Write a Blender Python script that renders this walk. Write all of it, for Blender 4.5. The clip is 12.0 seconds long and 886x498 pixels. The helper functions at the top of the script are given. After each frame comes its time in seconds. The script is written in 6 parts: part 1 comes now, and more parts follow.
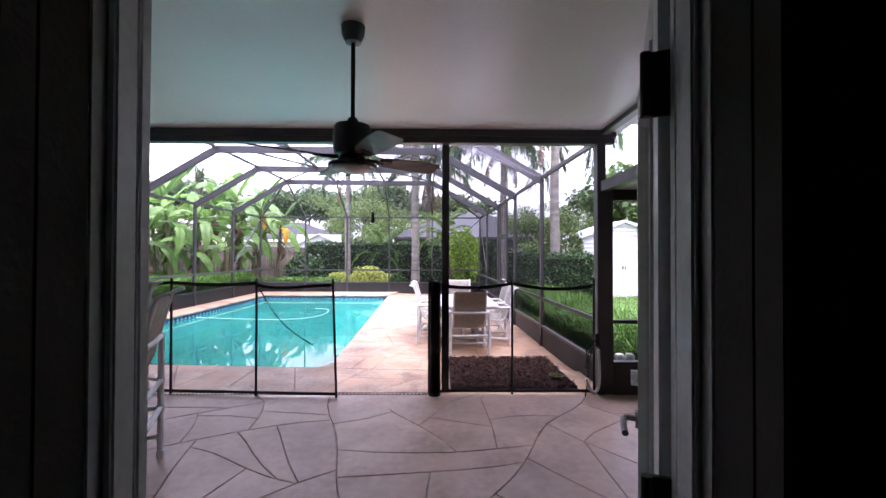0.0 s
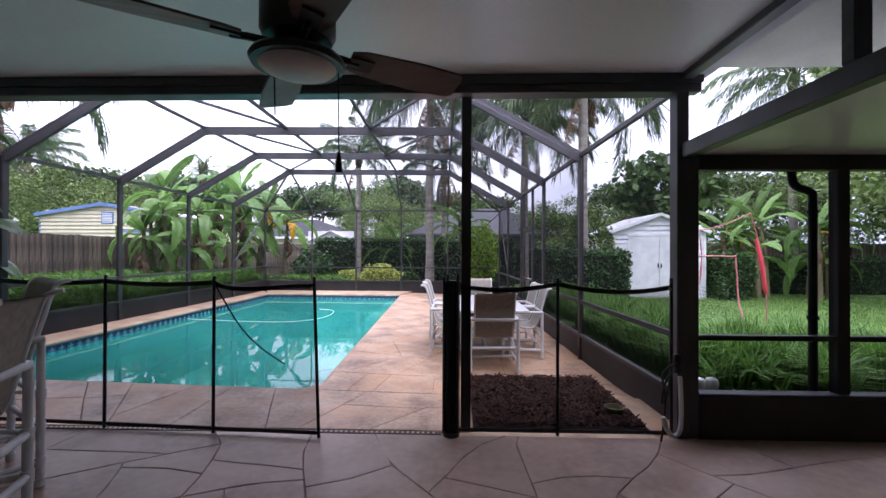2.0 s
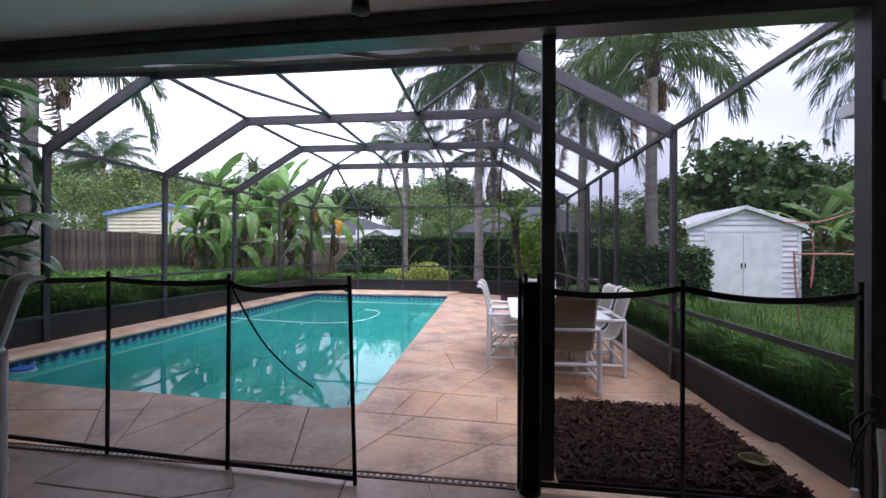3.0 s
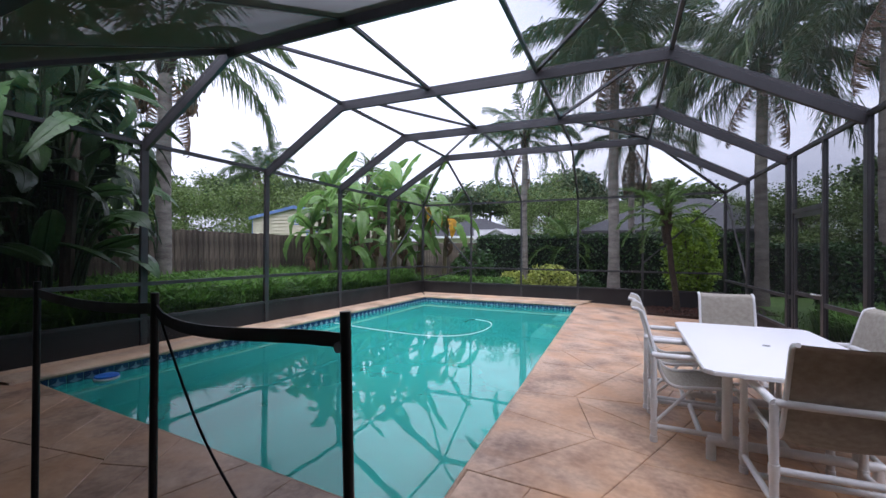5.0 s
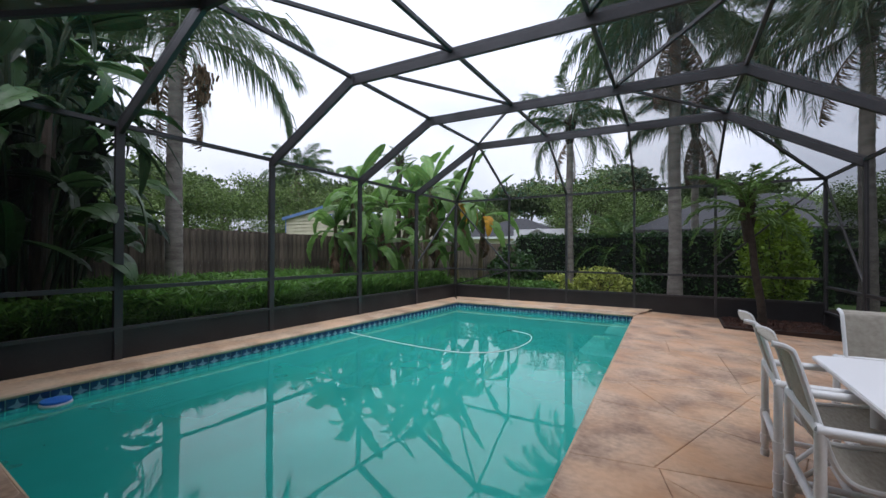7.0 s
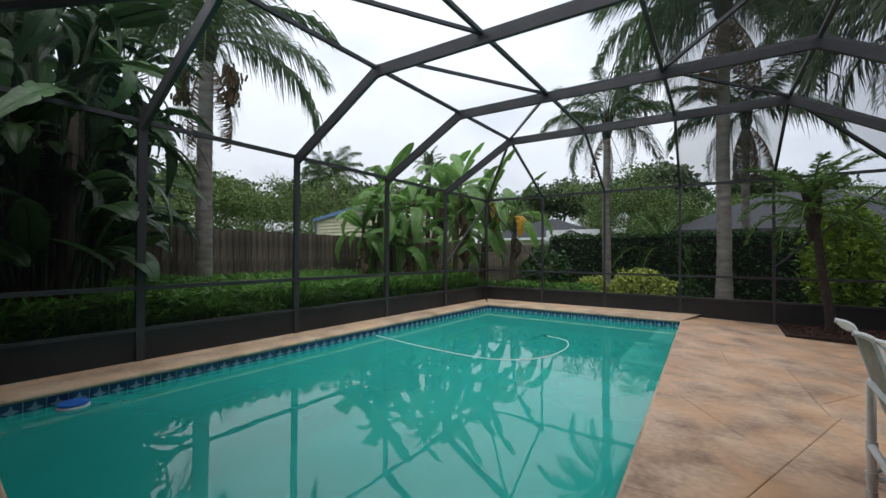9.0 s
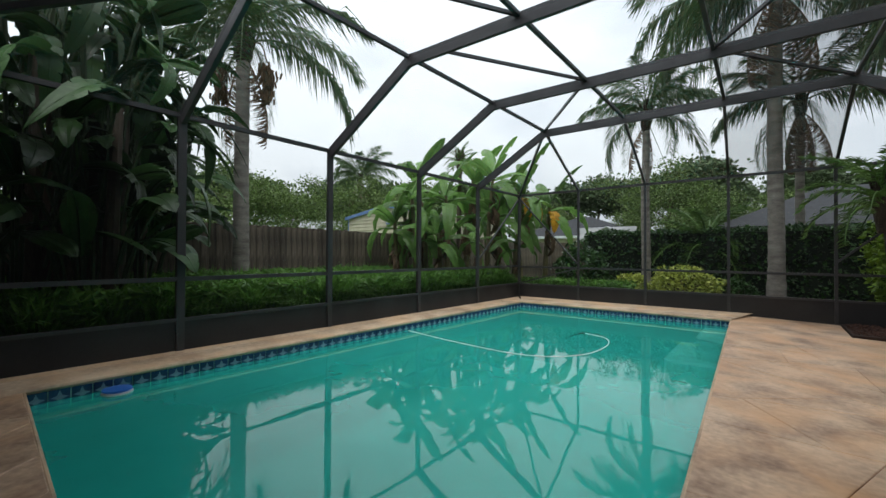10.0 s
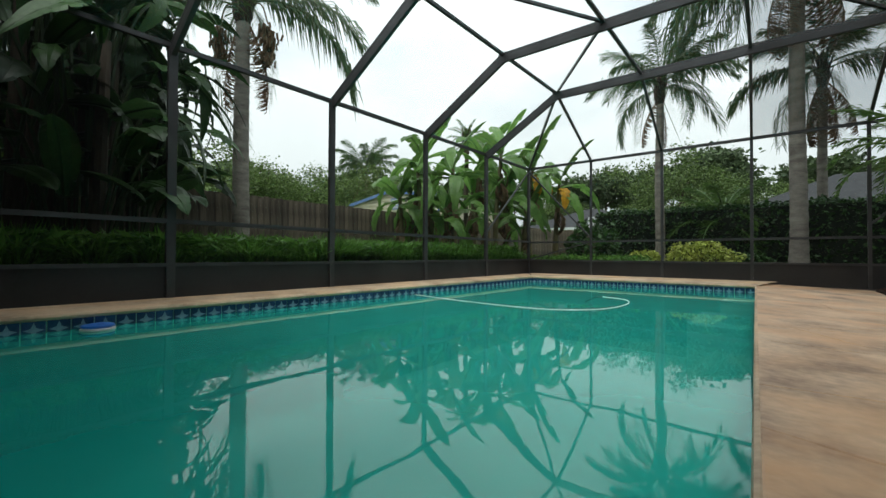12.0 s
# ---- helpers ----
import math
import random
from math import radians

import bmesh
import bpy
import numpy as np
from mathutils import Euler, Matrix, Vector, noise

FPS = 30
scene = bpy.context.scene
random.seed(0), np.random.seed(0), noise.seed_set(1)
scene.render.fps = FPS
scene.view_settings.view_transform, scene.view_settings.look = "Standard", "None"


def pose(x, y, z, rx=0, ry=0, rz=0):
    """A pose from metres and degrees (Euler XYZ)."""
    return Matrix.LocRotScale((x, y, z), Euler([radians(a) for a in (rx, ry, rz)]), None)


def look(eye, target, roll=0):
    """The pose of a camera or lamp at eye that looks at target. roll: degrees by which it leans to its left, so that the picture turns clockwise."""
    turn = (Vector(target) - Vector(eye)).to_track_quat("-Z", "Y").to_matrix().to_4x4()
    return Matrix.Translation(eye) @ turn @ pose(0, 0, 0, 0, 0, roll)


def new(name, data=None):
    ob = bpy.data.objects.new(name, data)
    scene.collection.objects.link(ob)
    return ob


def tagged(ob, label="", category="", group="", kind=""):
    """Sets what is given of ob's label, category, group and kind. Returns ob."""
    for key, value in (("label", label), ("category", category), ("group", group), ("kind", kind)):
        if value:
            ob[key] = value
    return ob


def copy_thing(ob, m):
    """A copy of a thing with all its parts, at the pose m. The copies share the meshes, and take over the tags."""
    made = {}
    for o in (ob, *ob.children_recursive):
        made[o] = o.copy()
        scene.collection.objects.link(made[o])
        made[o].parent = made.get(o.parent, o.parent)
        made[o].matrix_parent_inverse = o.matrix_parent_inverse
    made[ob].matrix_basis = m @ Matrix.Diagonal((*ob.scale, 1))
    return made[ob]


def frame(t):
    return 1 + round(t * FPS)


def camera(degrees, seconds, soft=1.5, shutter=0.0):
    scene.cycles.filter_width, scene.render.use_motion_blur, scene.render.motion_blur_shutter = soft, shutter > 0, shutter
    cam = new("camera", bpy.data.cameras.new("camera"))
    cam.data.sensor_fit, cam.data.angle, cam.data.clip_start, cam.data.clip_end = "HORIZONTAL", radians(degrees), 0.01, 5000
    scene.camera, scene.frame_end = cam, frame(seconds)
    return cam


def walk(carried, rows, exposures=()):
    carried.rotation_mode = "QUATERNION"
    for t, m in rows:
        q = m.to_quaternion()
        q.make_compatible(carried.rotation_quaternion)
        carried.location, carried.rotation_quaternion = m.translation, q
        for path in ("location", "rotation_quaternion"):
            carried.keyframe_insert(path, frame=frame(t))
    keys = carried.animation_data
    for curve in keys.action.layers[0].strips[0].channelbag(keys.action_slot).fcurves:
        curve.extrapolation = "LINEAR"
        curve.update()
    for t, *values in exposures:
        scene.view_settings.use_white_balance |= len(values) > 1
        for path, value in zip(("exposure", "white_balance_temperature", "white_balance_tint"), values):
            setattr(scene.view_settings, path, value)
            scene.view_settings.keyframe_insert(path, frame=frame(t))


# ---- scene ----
cam = camera(94.1, 12.0)
METRES, EYE, TILT, LEAN, TURN = 6.1, 1.5, 0.0, 0.0, -0.6
ROWS = [
    (0.0, 0.0, 0.0, 0.0, -0.0, 0.64, -0.17),
    (0.5, -0.0035, 0.0386, -0.0024, 0.12, 0.54, -0.23),
    (1.0, -0.0043, 0.0822, -0.0048, 0.3, 0.5, -0.23),
    (1.5, -0.0004, 0.1315, -0.007, 0.88, 0.42, -0.19),
    (2.0, -0.0061, 0.1903, -0.0111, 2.12, 0.4, -0.24),
    (2.5, -0.0223, 0.2554, -0.0169, 4.49, 0.32, -0.27),
    (3.0, -0.0393, 0.322, -0.019, 8.42, 0.29, -0.31),
    (3.5, -0.0568, 0.3914, -0.0189, 14.57, 0.29, -0.35),
    (5.5, -0.0965, 0.6313, -0.0204, 27.17, 0.35, -0.4),
    (6.0, -0.1109, 0.6797, -0.0207, 29.01, 0.4, -0.41),
    (6.5, -0.1278, 0.7246, -0.0202, 29.99, 0.43, -0.39),
    (7.0, -0.1429, 0.766, -0.0248, 30.87, 0.5, -0.36),
    (9.0, -0.1729, 0.8167, -0.0305, 35.04, 0.75, -0.36),
    (9.5, -0.1825, 0.8218, -0.0346, 37.14, 0.74, -0.37),
    (10.0, -0.1945, 0.8298, -0.0465, 39.15, 0.72, -0.34),
    (10.5, -0.2074, 0.8431, -0.0666, 39.81, 0.67, -0.4),
    (11.0, -0.2203, 0.8553, -0.0941, 39.79, 0.68, -0.34),
    (11.5, -0.2316, 0.8655, -0.1266, 39.79, 0.73, -0.27),
    (12.0, -0.2393, 0.8718, -0.1535, 39.82, 0.78, -0.29),
]
EXPOSURES = [(0.0, 3.22, 5850, 34), (0.7, 2.97, 5820, 32), (1.5, 2.5, 5780, 28), (2.5, 2.18, 5760, 26), (3.7, 1.94, 5720, 24), (5.5, 1.56, 5760, 19), (7.0, 1.19, 5920, 13), (9.0, 1.04, 6130, 7), (12.0, 1.10, 6400, -4)]
walk(cam, [(t, pose(0, 0, EYE, TILT, LEAN, TURN) @ pose(METRES * x, METRES * y, METRES * z, 90 + pitch, roll, yaw)) for t, x, y, z, yaw, pitch, roll in ROWS], EXPOSURES)

# ---- world and light: an overcast, bright afternoon ----
SUN_ELEV, SUN_ROT = radians(58), radians(200)
world = bpy.data.worlds.new("overcast_sky")
scene.world = world
world.use_nodes = True
wn, wl = world.node_tree.nodes, world.node_tree.links
wn.clear()
w_out, w_bg = wn.new("ShaderNodeOutputWorld"), wn.new("ShaderNodeBackground")
w_sky, w_mix, w_ramp = wn.new("ShaderNodeTexSky"), wn.new("ShaderNodeMixRGB"), wn.new("ShaderNodeValToRGB")
w_noise, w_map, w_co = wn.new("ShaderNodeTexNoise"), wn.new("ShaderNodeMapping"), wn.new("ShaderNodeTexCoord")
w_sky.sky_type, w_sky.sun_disc, w_sky.sun_elevation, w_sky.sun_rotation = "NISHITA", False, SUN_ELEV, SUN_ROT
w_map.inputs["Scale"].default_value = (1, 1, 2.6)
w_noise.inputs["Scale"].default_value, w_noise.inputs["Detail"].default_value = 1.7, 6
w_ramp.color_ramp.elements[0].position, w_ramp.color_ramp.elements[1].position = 0.32, 0.68
w_ramp.color_ramp.elements[0].color, w_ramp.color_ramp.elements[1].color = (4.5, 4.85, 5.8, 1), (9.2, 9.2, 9.6, 1)
w_mix.inputs[0].default_value = 0.92
w_bg.inputs["Strength"].default_value = 0.10
wl.new(w_co.outputs["Generated"], w_map.inputs["Vector"])
wl.new(w_map.outputs["Vector"], w_noise.inputs["Vector"])
w_sep, w_tilt = wn.new("ShaderNodeSeparateXYZ"), wn.new("ShaderNodeMath")
w_tilt.operation = "MULTIPLY_ADD"
w_tilt.inputs[1].default_value = -0.22
wl.new(w_co.outputs["Generated"], w_sep.inputs["Vector"])
wl.new(w_sep.outputs["X"], w_tilt.inputs[0])
wl.new(w_noise.outputs["Fac"], w_tilt.inputs[2])
wl.new(w_tilt.outputs[0], w_ramp.inputs["Fac"])
wl.new(w_sky.outputs["Color"], w_mix.inputs[1])
wl.new(w_ramp.outputs["Color"], w_mix.inputs[2])
w_rise, w_shade = wn.new("ShaderNodeMath"), wn.new("ShaderNodeMixRGB")
w_rise.operation, w_shade.blend_type = "MULTIPLY_ADD", "MULTIPLY"
w_rise.inputs[1].default_value, w_rise.inputs[2].default_value = 0.80, 0.54
w_shade.inputs[0].default_value = 1.0
wl.new(w_sep.outputs["Z"], w_rise.inputs[0])
wl.new(w_mix.outputs["Color"], w_shade.inputs[1])
wl.new(w_rise.outputs[0], w_shade.inputs[2])
wl.new(w_shade.outputs["Color"], w_bg.inputs["Color"])
wl.new(w_bg.outputs["Background"], w_out.inputs["Surface"])
sun = new("sun", bpy.data.lights.new("sun", "SUN"))
sun.data.energy, sun.data.angle, sun.data.color = 1.15, radians(50), (1.0, 0.96, 0.9)
sun.matrix_world = look((6, 4, 20), (0, 9, 0))


# ---- materials ----
def material(name, base, rough=0.6, metal=0.0, dark=None, scale=6.0, fine=60.0, amount=0.5, bump=0.15, bump_dist=0.01,
             spec=0.5, stretch=(1, 1, 1), per_object=0.0, per_island=0.0, coat=0.0, transmission=0.0, ior=1.45, wash=None, wash_scale=1.5, rough_vary=0.12):
    """A surface with broad stains, fine grain and relief, in object metres."""
    m = bpy.data.materials.new(name)
    m.use_nodes = True
    n, l = m.node_tree.nodes, m.node_tree.links
    b = n["Principled BSDF"]
    dark = dark or tuple(c * 0.62 for c in base)
    co, mp = n.new("ShaderNodeTexCoord"), n.new("ShaderNodeMapping")
    mp.inputs["Scale"].default_value = stretch
    l.new(co.outputs["Object"], mp.inputs["Vector"])
    broad, grain = n.new("ShaderNodeTexNoise"), n.new("ShaderNodeTexNoise")
    broad.inputs["Scale"].default_value, broad.inputs["Detail"].default_value = scale, 5
    grain.inputs["Scale"].default_value, grain.inputs["Detail"].default_value = fine, 4
    l.new(mp.outputs["Vector"], broad.inputs["Vector"])
    l.new(mp.outputs["Vector"], grain.inputs["Vector"])
    add = n.new("ShaderNodeMath")
    add.operation = "MULTIPLY_ADD"
    add.inputs[1].default_value = 0.45
    l.new(grain.outputs["Fac"], add.inputs[0])
    l.new(broad.outputs["Fac"], add.inputs[2])
    last = add.outputs[0]
    ramp = n.new("ShaderNodeValToRGB")
    ramp.color_ramp.elements[0].position = 0.72 - 0.32 * amount
    ramp.color_ramp.elements[1].position = 0.72 + 0.32 * amount
    ramp.color_ramp.elements[0].color, ramp.color_ramp.elements[1].color = (*dark, 1), (*base, 1)
    l.new(last, ramp.inputs["Fac"])
    colour = ramp.outputs["Color"]
    if wash:
        cloud, edge, tint = n.new("ShaderNodeTexNoise"), n.new("ShaderNodeMapRange"), n.new("ShaderNodeMixRGB")
        cloud.inputs["Scale"].default_value, cloud.inputs["Detail"].default_value = wash_scale, 7
        cloud.inputs["Distortion"].default_value = 0.6
        edge.inputs["From Min"].default_value, edge.inputs["From Max"].default_value = 0.42, 0.68
        edge.inputs["To Max"].default_value = 0.75
        tint.inputs[2].default_value = (*wash, 1)
        l.new(mp.outputs["Vector"], cloud.inputs["Vector"])
        l.new(cloud.outputs["Fac"], edge.inputs["Value"])
        l.new(edge.outputs["Result"], tint.inputs[0])
        l.new(colour, tint.inputs[1])
        colour = tint.outputs[0]
    if per_object or per_island:
        hue = n.new("ShaderNodeHueSaturation")
        vary = n.new("ShaderNodeMapRange")
        vary.inputs["To Min"].default_value, vary.inputs["To Max"].default_value = 1 - (per_object or per_island), 1 + (per_object or per_island)
        if per_object:
            l.new(n.new("ShaderNodeObjectInfo").outputs["Random"], vary.inputs["Value"])
        else:
            l.new(n.new("ShaderNodeNewGeometry").outputs["Random Per Island"], vary.inputs["Value"])
        l.new(vary.outputs["Result"], hue.inputs["Value"])
        l.new(colour, hue.inputs["Color"])
        colour = hue.outputs["Color"]
    l.new(colour, b.inputs["Base Color"])
    rr = n.new("ShaderNodeMapRange")
    rr.inputs["To Min"].default_value, rr.inputs["To Max"].default_value = min(1, rough + rough_vary), max(0.02, rough - rough_vary)
    l.new(broad.outputs["Fac"], rr.inputs["Value"])
    l.new(rr.outputs["Result"], b.inputs["Roughness"])
    b.inputs["Metallic"].default_value = metal
    b.inputs["Specular IOR Level"].default_value = spec
    b.inputs["Coat Weight"].default_value = coat
    b.inputs["Transmission Weight"].default_value = transmission
    b.inputs["IOR"].default_value = ior
    if bump:
        bp = n.new("ShaderNodeBump")
        bp.inputs["Strength"].default_value, bp.inputs["Distance"].default_value = bump, bump_dist
        l.new(last, bp.inputs["Height"])
        l.new(bp.outputs["Normal"], b.inputs["Normal"])
    return m


def screen_material(name, colour, open_part):
    """Insect mesh too fine to model: part open, part dark thread."""
    m = bpy.data.materials.new(name)
    m.use_nodes = True
    n, l = m.node_tree.nodes, m.node_tree.links
    n.clear()
    out, mix, tr, df = n.new("ShaderNodeOutputMaterial"), n.new("ShaderNodeMixShader"), n.new("ShaderNodeBsdfTransparent"), n.new("ShaderNodeBsdfDiffuse")
    noise_n, co, mr = n.new("ShaderNodeTexNoise"), n.new("ShaderNodeTexCoord"), n.new("ShaderNodeMapRange")
    noise_n.inputs["Scale"].default_value, noise_n.inputs["Detail"].default_value = 0.9, 3
    mr.inputs["To Min"].default_value, mr.inputs["To Max"].default_value = min(1.0, 1 - open_part + 0.05), 1 - open_part - 0.05
    df.inputs["Color"].default_value = (*colour, 1)
    l.new(co.outputs["Object"], noise_n.inputs["Vector"])
    l.new(noise_n.outputs["Fac"], mr.inputs["Value"])
    l.new(mr.outputs["Result"], mix.inputs[0])
    l.new(tr.outputs[0], mix.inputs[1])
    l.new(df.outputs[0], mix.inputs[2])
    l.new(mix.outputs[0], out.inputs["Surface"])
    return m


def glass_material(name, tint, gloss=0.05):
    m = bpy.data.materials.new(name)
    m.use_nodes = True
    n, l = m.node_tree.nodes, m.node_tree.links
    n.clear()
    out, mix, tr, gl, fr = (n.new("ShaderNode" + k) for k in ("OutputMaterial", "MixShader", "BsdfTransparent", "BsdfGlossy", "LayerWeight"))
    tr.inputs["Color"].default_value = (*tint, 1)
    gl.inputs["Roughness"].default_value = 0.02
    fifth, base = n.new("ShaderNodeMath"), n.new("ShaderNodeMath")
    fifth.operation, base.operation = "POWER", "MULTIPLY_ADD"
    fifth.inputs[1].default_value = 4.0
    base.inputs[1].default_value, base.inputs[2].default_value = 1 - gloss, gloss
    l.new(fr.outputs["Facing"], fifth.inputs[0])
    l.new(fifth.outputs[0], base.inputs[0])
    l.new(base.outputs[0], mix.inputs[0])
    l.new(tr.outputs[0], mix.inputs[1])
    l.new(gl.outputs[0], mix.inputs[2])
    l.new(mix.outputs[0], out.inputs["Surface"])
    return m


def water_material():
    m = bpy.data.materials.new("pool_water")
    m.use_nodes = True
    n, l = m.node_tree.nodes, m.node_tree.links
    n.clear()
    out, mix, murk, tr, df, gl, fr = (n.new("ShaderNode" + k) for k in ("OutputMaterial", "MixShader", "MixShader", "BsdfTransparent", "BsdfDiffuse", "BsdfGlossy", "Fresnel"))
    co, noise_n, bp = n.new("ShaderNodeTexCoord"), n.new("ShaderNodeTexNoise"), n.new("ShaderNodeBump")
    noise_n.inputs["Scale"].default_value, noise_n.inputs["Detail"].default_value = 2.2, 2
    bp.inputs["Strength"].default_value, bp.inputs["Distance"].default_value = 0.06, 0.02
    tr.inputs["Color"].default_value = (0.35, 0.95, 0.90, 1)
    df.inputs["Color"].default_value = (0.042, 0.48, 0.405, 1)
    cloud, dens = n.new("ShaderNodeTexNoise"), n.new("ShaderNodeMapRange")
    cloud.inputs["Scale"].default_value, cloud.inputs["Detail"].default_value = 0.8, 5
    dens.inputs["To Min"].default_value, dens.inputs["To Max"].default_value = 0.42, 0.74
    l.new(co.outputs["Object"], cloud.inputs["Vector"])
    l.new(cloud.outputs["Fac"], dens.inputs["Value"])
    l.new(dens.outputs["Result"], murk.inputs[0])
    gl.inputs["Roughness"].default_value = 0.015
    fr.inputs["IOR"].default_value = 1.55
    l.new(co.outputs["Object"], noise_n.inputs["Vector"])
    l.new(noise_n.outputs["Fac"], bp.inputs["Height"])
    l.new(bp.outputs["Normal"], gl.inputs["Normal"])
    l.new(bp.outputs["Normal"], fr.inputs["Normal"])
    l.new(tr.outputs[0], murk.inputs[1])
    l.new(df.outputs[0], murk.inputs[2])
    l.new(fr.outputs[0], mix.inputs[0])
    l.new(murk.outputs[0], mix.inputs[1])
    l.new(gl.outputs[0], mix.inputs[2])
    l.new(mix.outputs[0], out.inputs["Surface"])
    return m


BRONZE = material("bronze_aluminium", (0.052, 0.048, 0.05), 0.42, 0.0, (0.032, 0.029, 0.03), 3, 40, 0.6, 0.05, spec=0.6)
KICK = material("bronze_kick_plate", (0.026, 0.024, 0.024), 0.55, 0.0, (0.013, 0.012, 0.012), 2, 30, 0.8, 0.05)
BLACK = material("black_plastic", (0.015, 0.015, 0.016), 0.45, 0, (0.008, 0.008, 0.008), 8, 90, 0.5, 0.1)
SCREEN = screen_material("insect_screen", (0.014, 0.014, 0.016), 0.70)
# Side screens less open: dimming of a slanting view put into the material.
NEAR_SCREEN = screen_material("side_insect_screen", (0.014, 0.014, 0.016), 0.48)
SIDE_SCREEN = screen_material("grazing_view_screen", (0.015, 0.015, 0.017), 0.33)
# Thread paler than in the walls: the roof's lilac haze put into its colour.
ROOF_SCREEN = screen_material("roof_insect_screen", (0.13, 0.125, 0.145), 0.70)
# Same roof mesh made less open to imitate its darkening at grazing angles.
ROOF_DENSE = screen_material("grazing_view_roof_screen", (0.11, 0.108, 0.13), 0.44)
ROOF_SHEET = screen_material("weathered_roof_sheet", (0.09, 0.072, 0.05), 0.045)
FENCE_MESH = screen_material("pool_fence_mesh", (0.012, 0.013, 0.014), 0.60)
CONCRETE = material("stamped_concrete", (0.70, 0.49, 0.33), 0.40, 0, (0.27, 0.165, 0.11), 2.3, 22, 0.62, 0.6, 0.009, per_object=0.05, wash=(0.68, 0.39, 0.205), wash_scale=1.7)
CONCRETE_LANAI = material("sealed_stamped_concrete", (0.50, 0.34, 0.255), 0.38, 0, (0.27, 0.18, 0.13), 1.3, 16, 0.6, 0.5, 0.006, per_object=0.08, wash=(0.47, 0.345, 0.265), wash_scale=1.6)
JOINT = material("concrete_joint", (0.25, 0.17, 0.135), 0.8, 0, (0.13, 0.09, 0.07), 4, 50, 0.7, 0.3)
JOINT_DECK = material("sandy_deck_joint", (0.62, 0.44, 0.28), 0.8, 0, (0.30, 0.20, 0.13), 3, 40, 0.8, 0.3)
COPING = material("cream_coping", (0.60, 0.45, 0.31), 0.5, 0, (0.34, 0.23, 0.15), 2.2, 24, 0.5, 0.35, 0.006, wash=(0.63, 0.40, 0.23), wash_scale=1.8)
# Steps paler, shell darker: light lost with water depth is put into the colours.
STEP_PLASTER = material("shallow_lit_step_plaster", (0.86, 0.86, 0.80), 0.6, 0, (0.70, 0.72, 0.66), 3, 30, 0.6, 0.1)
PLASTER = material("pool_plaster", (0.33, 0.58, 0.54), 0.6, 0, (0.24, 0.47, 0.44), 1.5, 30, 0.6, 0.1)
WATER = water_material()
TILE = material("blue_glazed_tile", (0.03, 0.075, 0.17), 0.15, 0, (0.012, 0.03, 0.08), 9, 60, 0.7, 0.05, per_object=0.25, spec=0.6)
TILE_PALE = material("pale_blue_glaze", (0.25, 0.37, 0.46), 0.2, 0, (0.14, 0.24, 0.32), 9, 60, 0.7, 0.05)
CEILING = material("painted_ceiling_panel", (0.72, 0.72, 0.72), 0.34, 0, (0.66, 0.66, 0.66), 0.7, 30, 0.5, 0.03)
WHITE = material("white_paint", (0.80, 0.81, 0.81), 0.4, 0, (0.6, 0.62, 0.62), 3, 50, 0.6, 0.08)
SOFFIT = material("soffit_paint", (0.55, 0.53, 0.56), 0.6, 0, (0.45, 0.43, 0.46), 2, 40, 0.6, 0.1)
STUCCO = material("house_stucco", (0.55, 0.52, 0.47), 0.8, 0, (0.45, 0.42, 0.38), 2, 60, 0.6, 0.4)
# The curtain's own dark cloth; also stands for darkness in the room and doorway.
DARK_CLOTH_AND_SHADE = material("dark_curtain_and_room_shade", (0.05, 0.042, 0.036), 0.9, 0, (0.03, 0.025, 0.02), 3, 80, 0.6, 0.3)
GRASS_SOIL = material("lawn", (0.11, 0.20, 0.04), 0.9, 0, (0.05, 0.105, 0.018), 0.8, 30, 0.9, 0.8, 0.03)
MULCH = material("mulch_soil", (0.045, 0.022, 0.014), 0.95, 0, (0.018, 0.009, 0.006), 6, 70, 0.9, 0.9, 0.03)
GLASS = glass_material("clear_glass", (0.86, 0.93, 0.91))


# ---- mesh helpers ----
def slab(bm, x0, x1, y0, y1, z0, z1, m=None, bevel=0.0):
    """A box between two corners, its edges eased if bevel is given."""
    vs = [Vector((x, y, z)) for z in (z0, z1) for x, y in ((x0, y0), (x1, y0), (x1, y1), (x0, y1))]
    vs = [bm.verts.new(m @ v if m else v) for v in vs]
    fs = [bm.faces.new([vs[i] for i in f]) for f in ((3, 2, 1, 0), (4, 5, 6, 7), (0, 1, 5, 4), (1, 2, 6, 5), (2, 3, 7, 6), (3, 0, 4, 7))]
    if bevel:
        bmesh.ops.bevel(bm, geom=list({e for f in fs for e in f.edges}), offset=bevel, segments=2, affect="EDGES", clamp_overlap=True)
    return bm


def bar(bm, a, b, w, h, up=(0, 0, 1), bevel=0.0):
    """A bar of section w x h from a to b; h lies along up."""
    a, b, up = Vector(a), Vector(b), Vector(up)
    z = (b - a)
    length = z.length
    z.normalize()
    if abs(z.dot(up)) > 0.98:
        up = Vector((0, 1, 0))
    x = up.cross(z).normalized()
    y = z.cross(x)
    m = Matrix((x, y, z)).transposed().to_4x4()
    m.translation = a
    return slab(bm, -w / 2, w / 2, -h / 2, h / 2, 0, length, m, bevel)


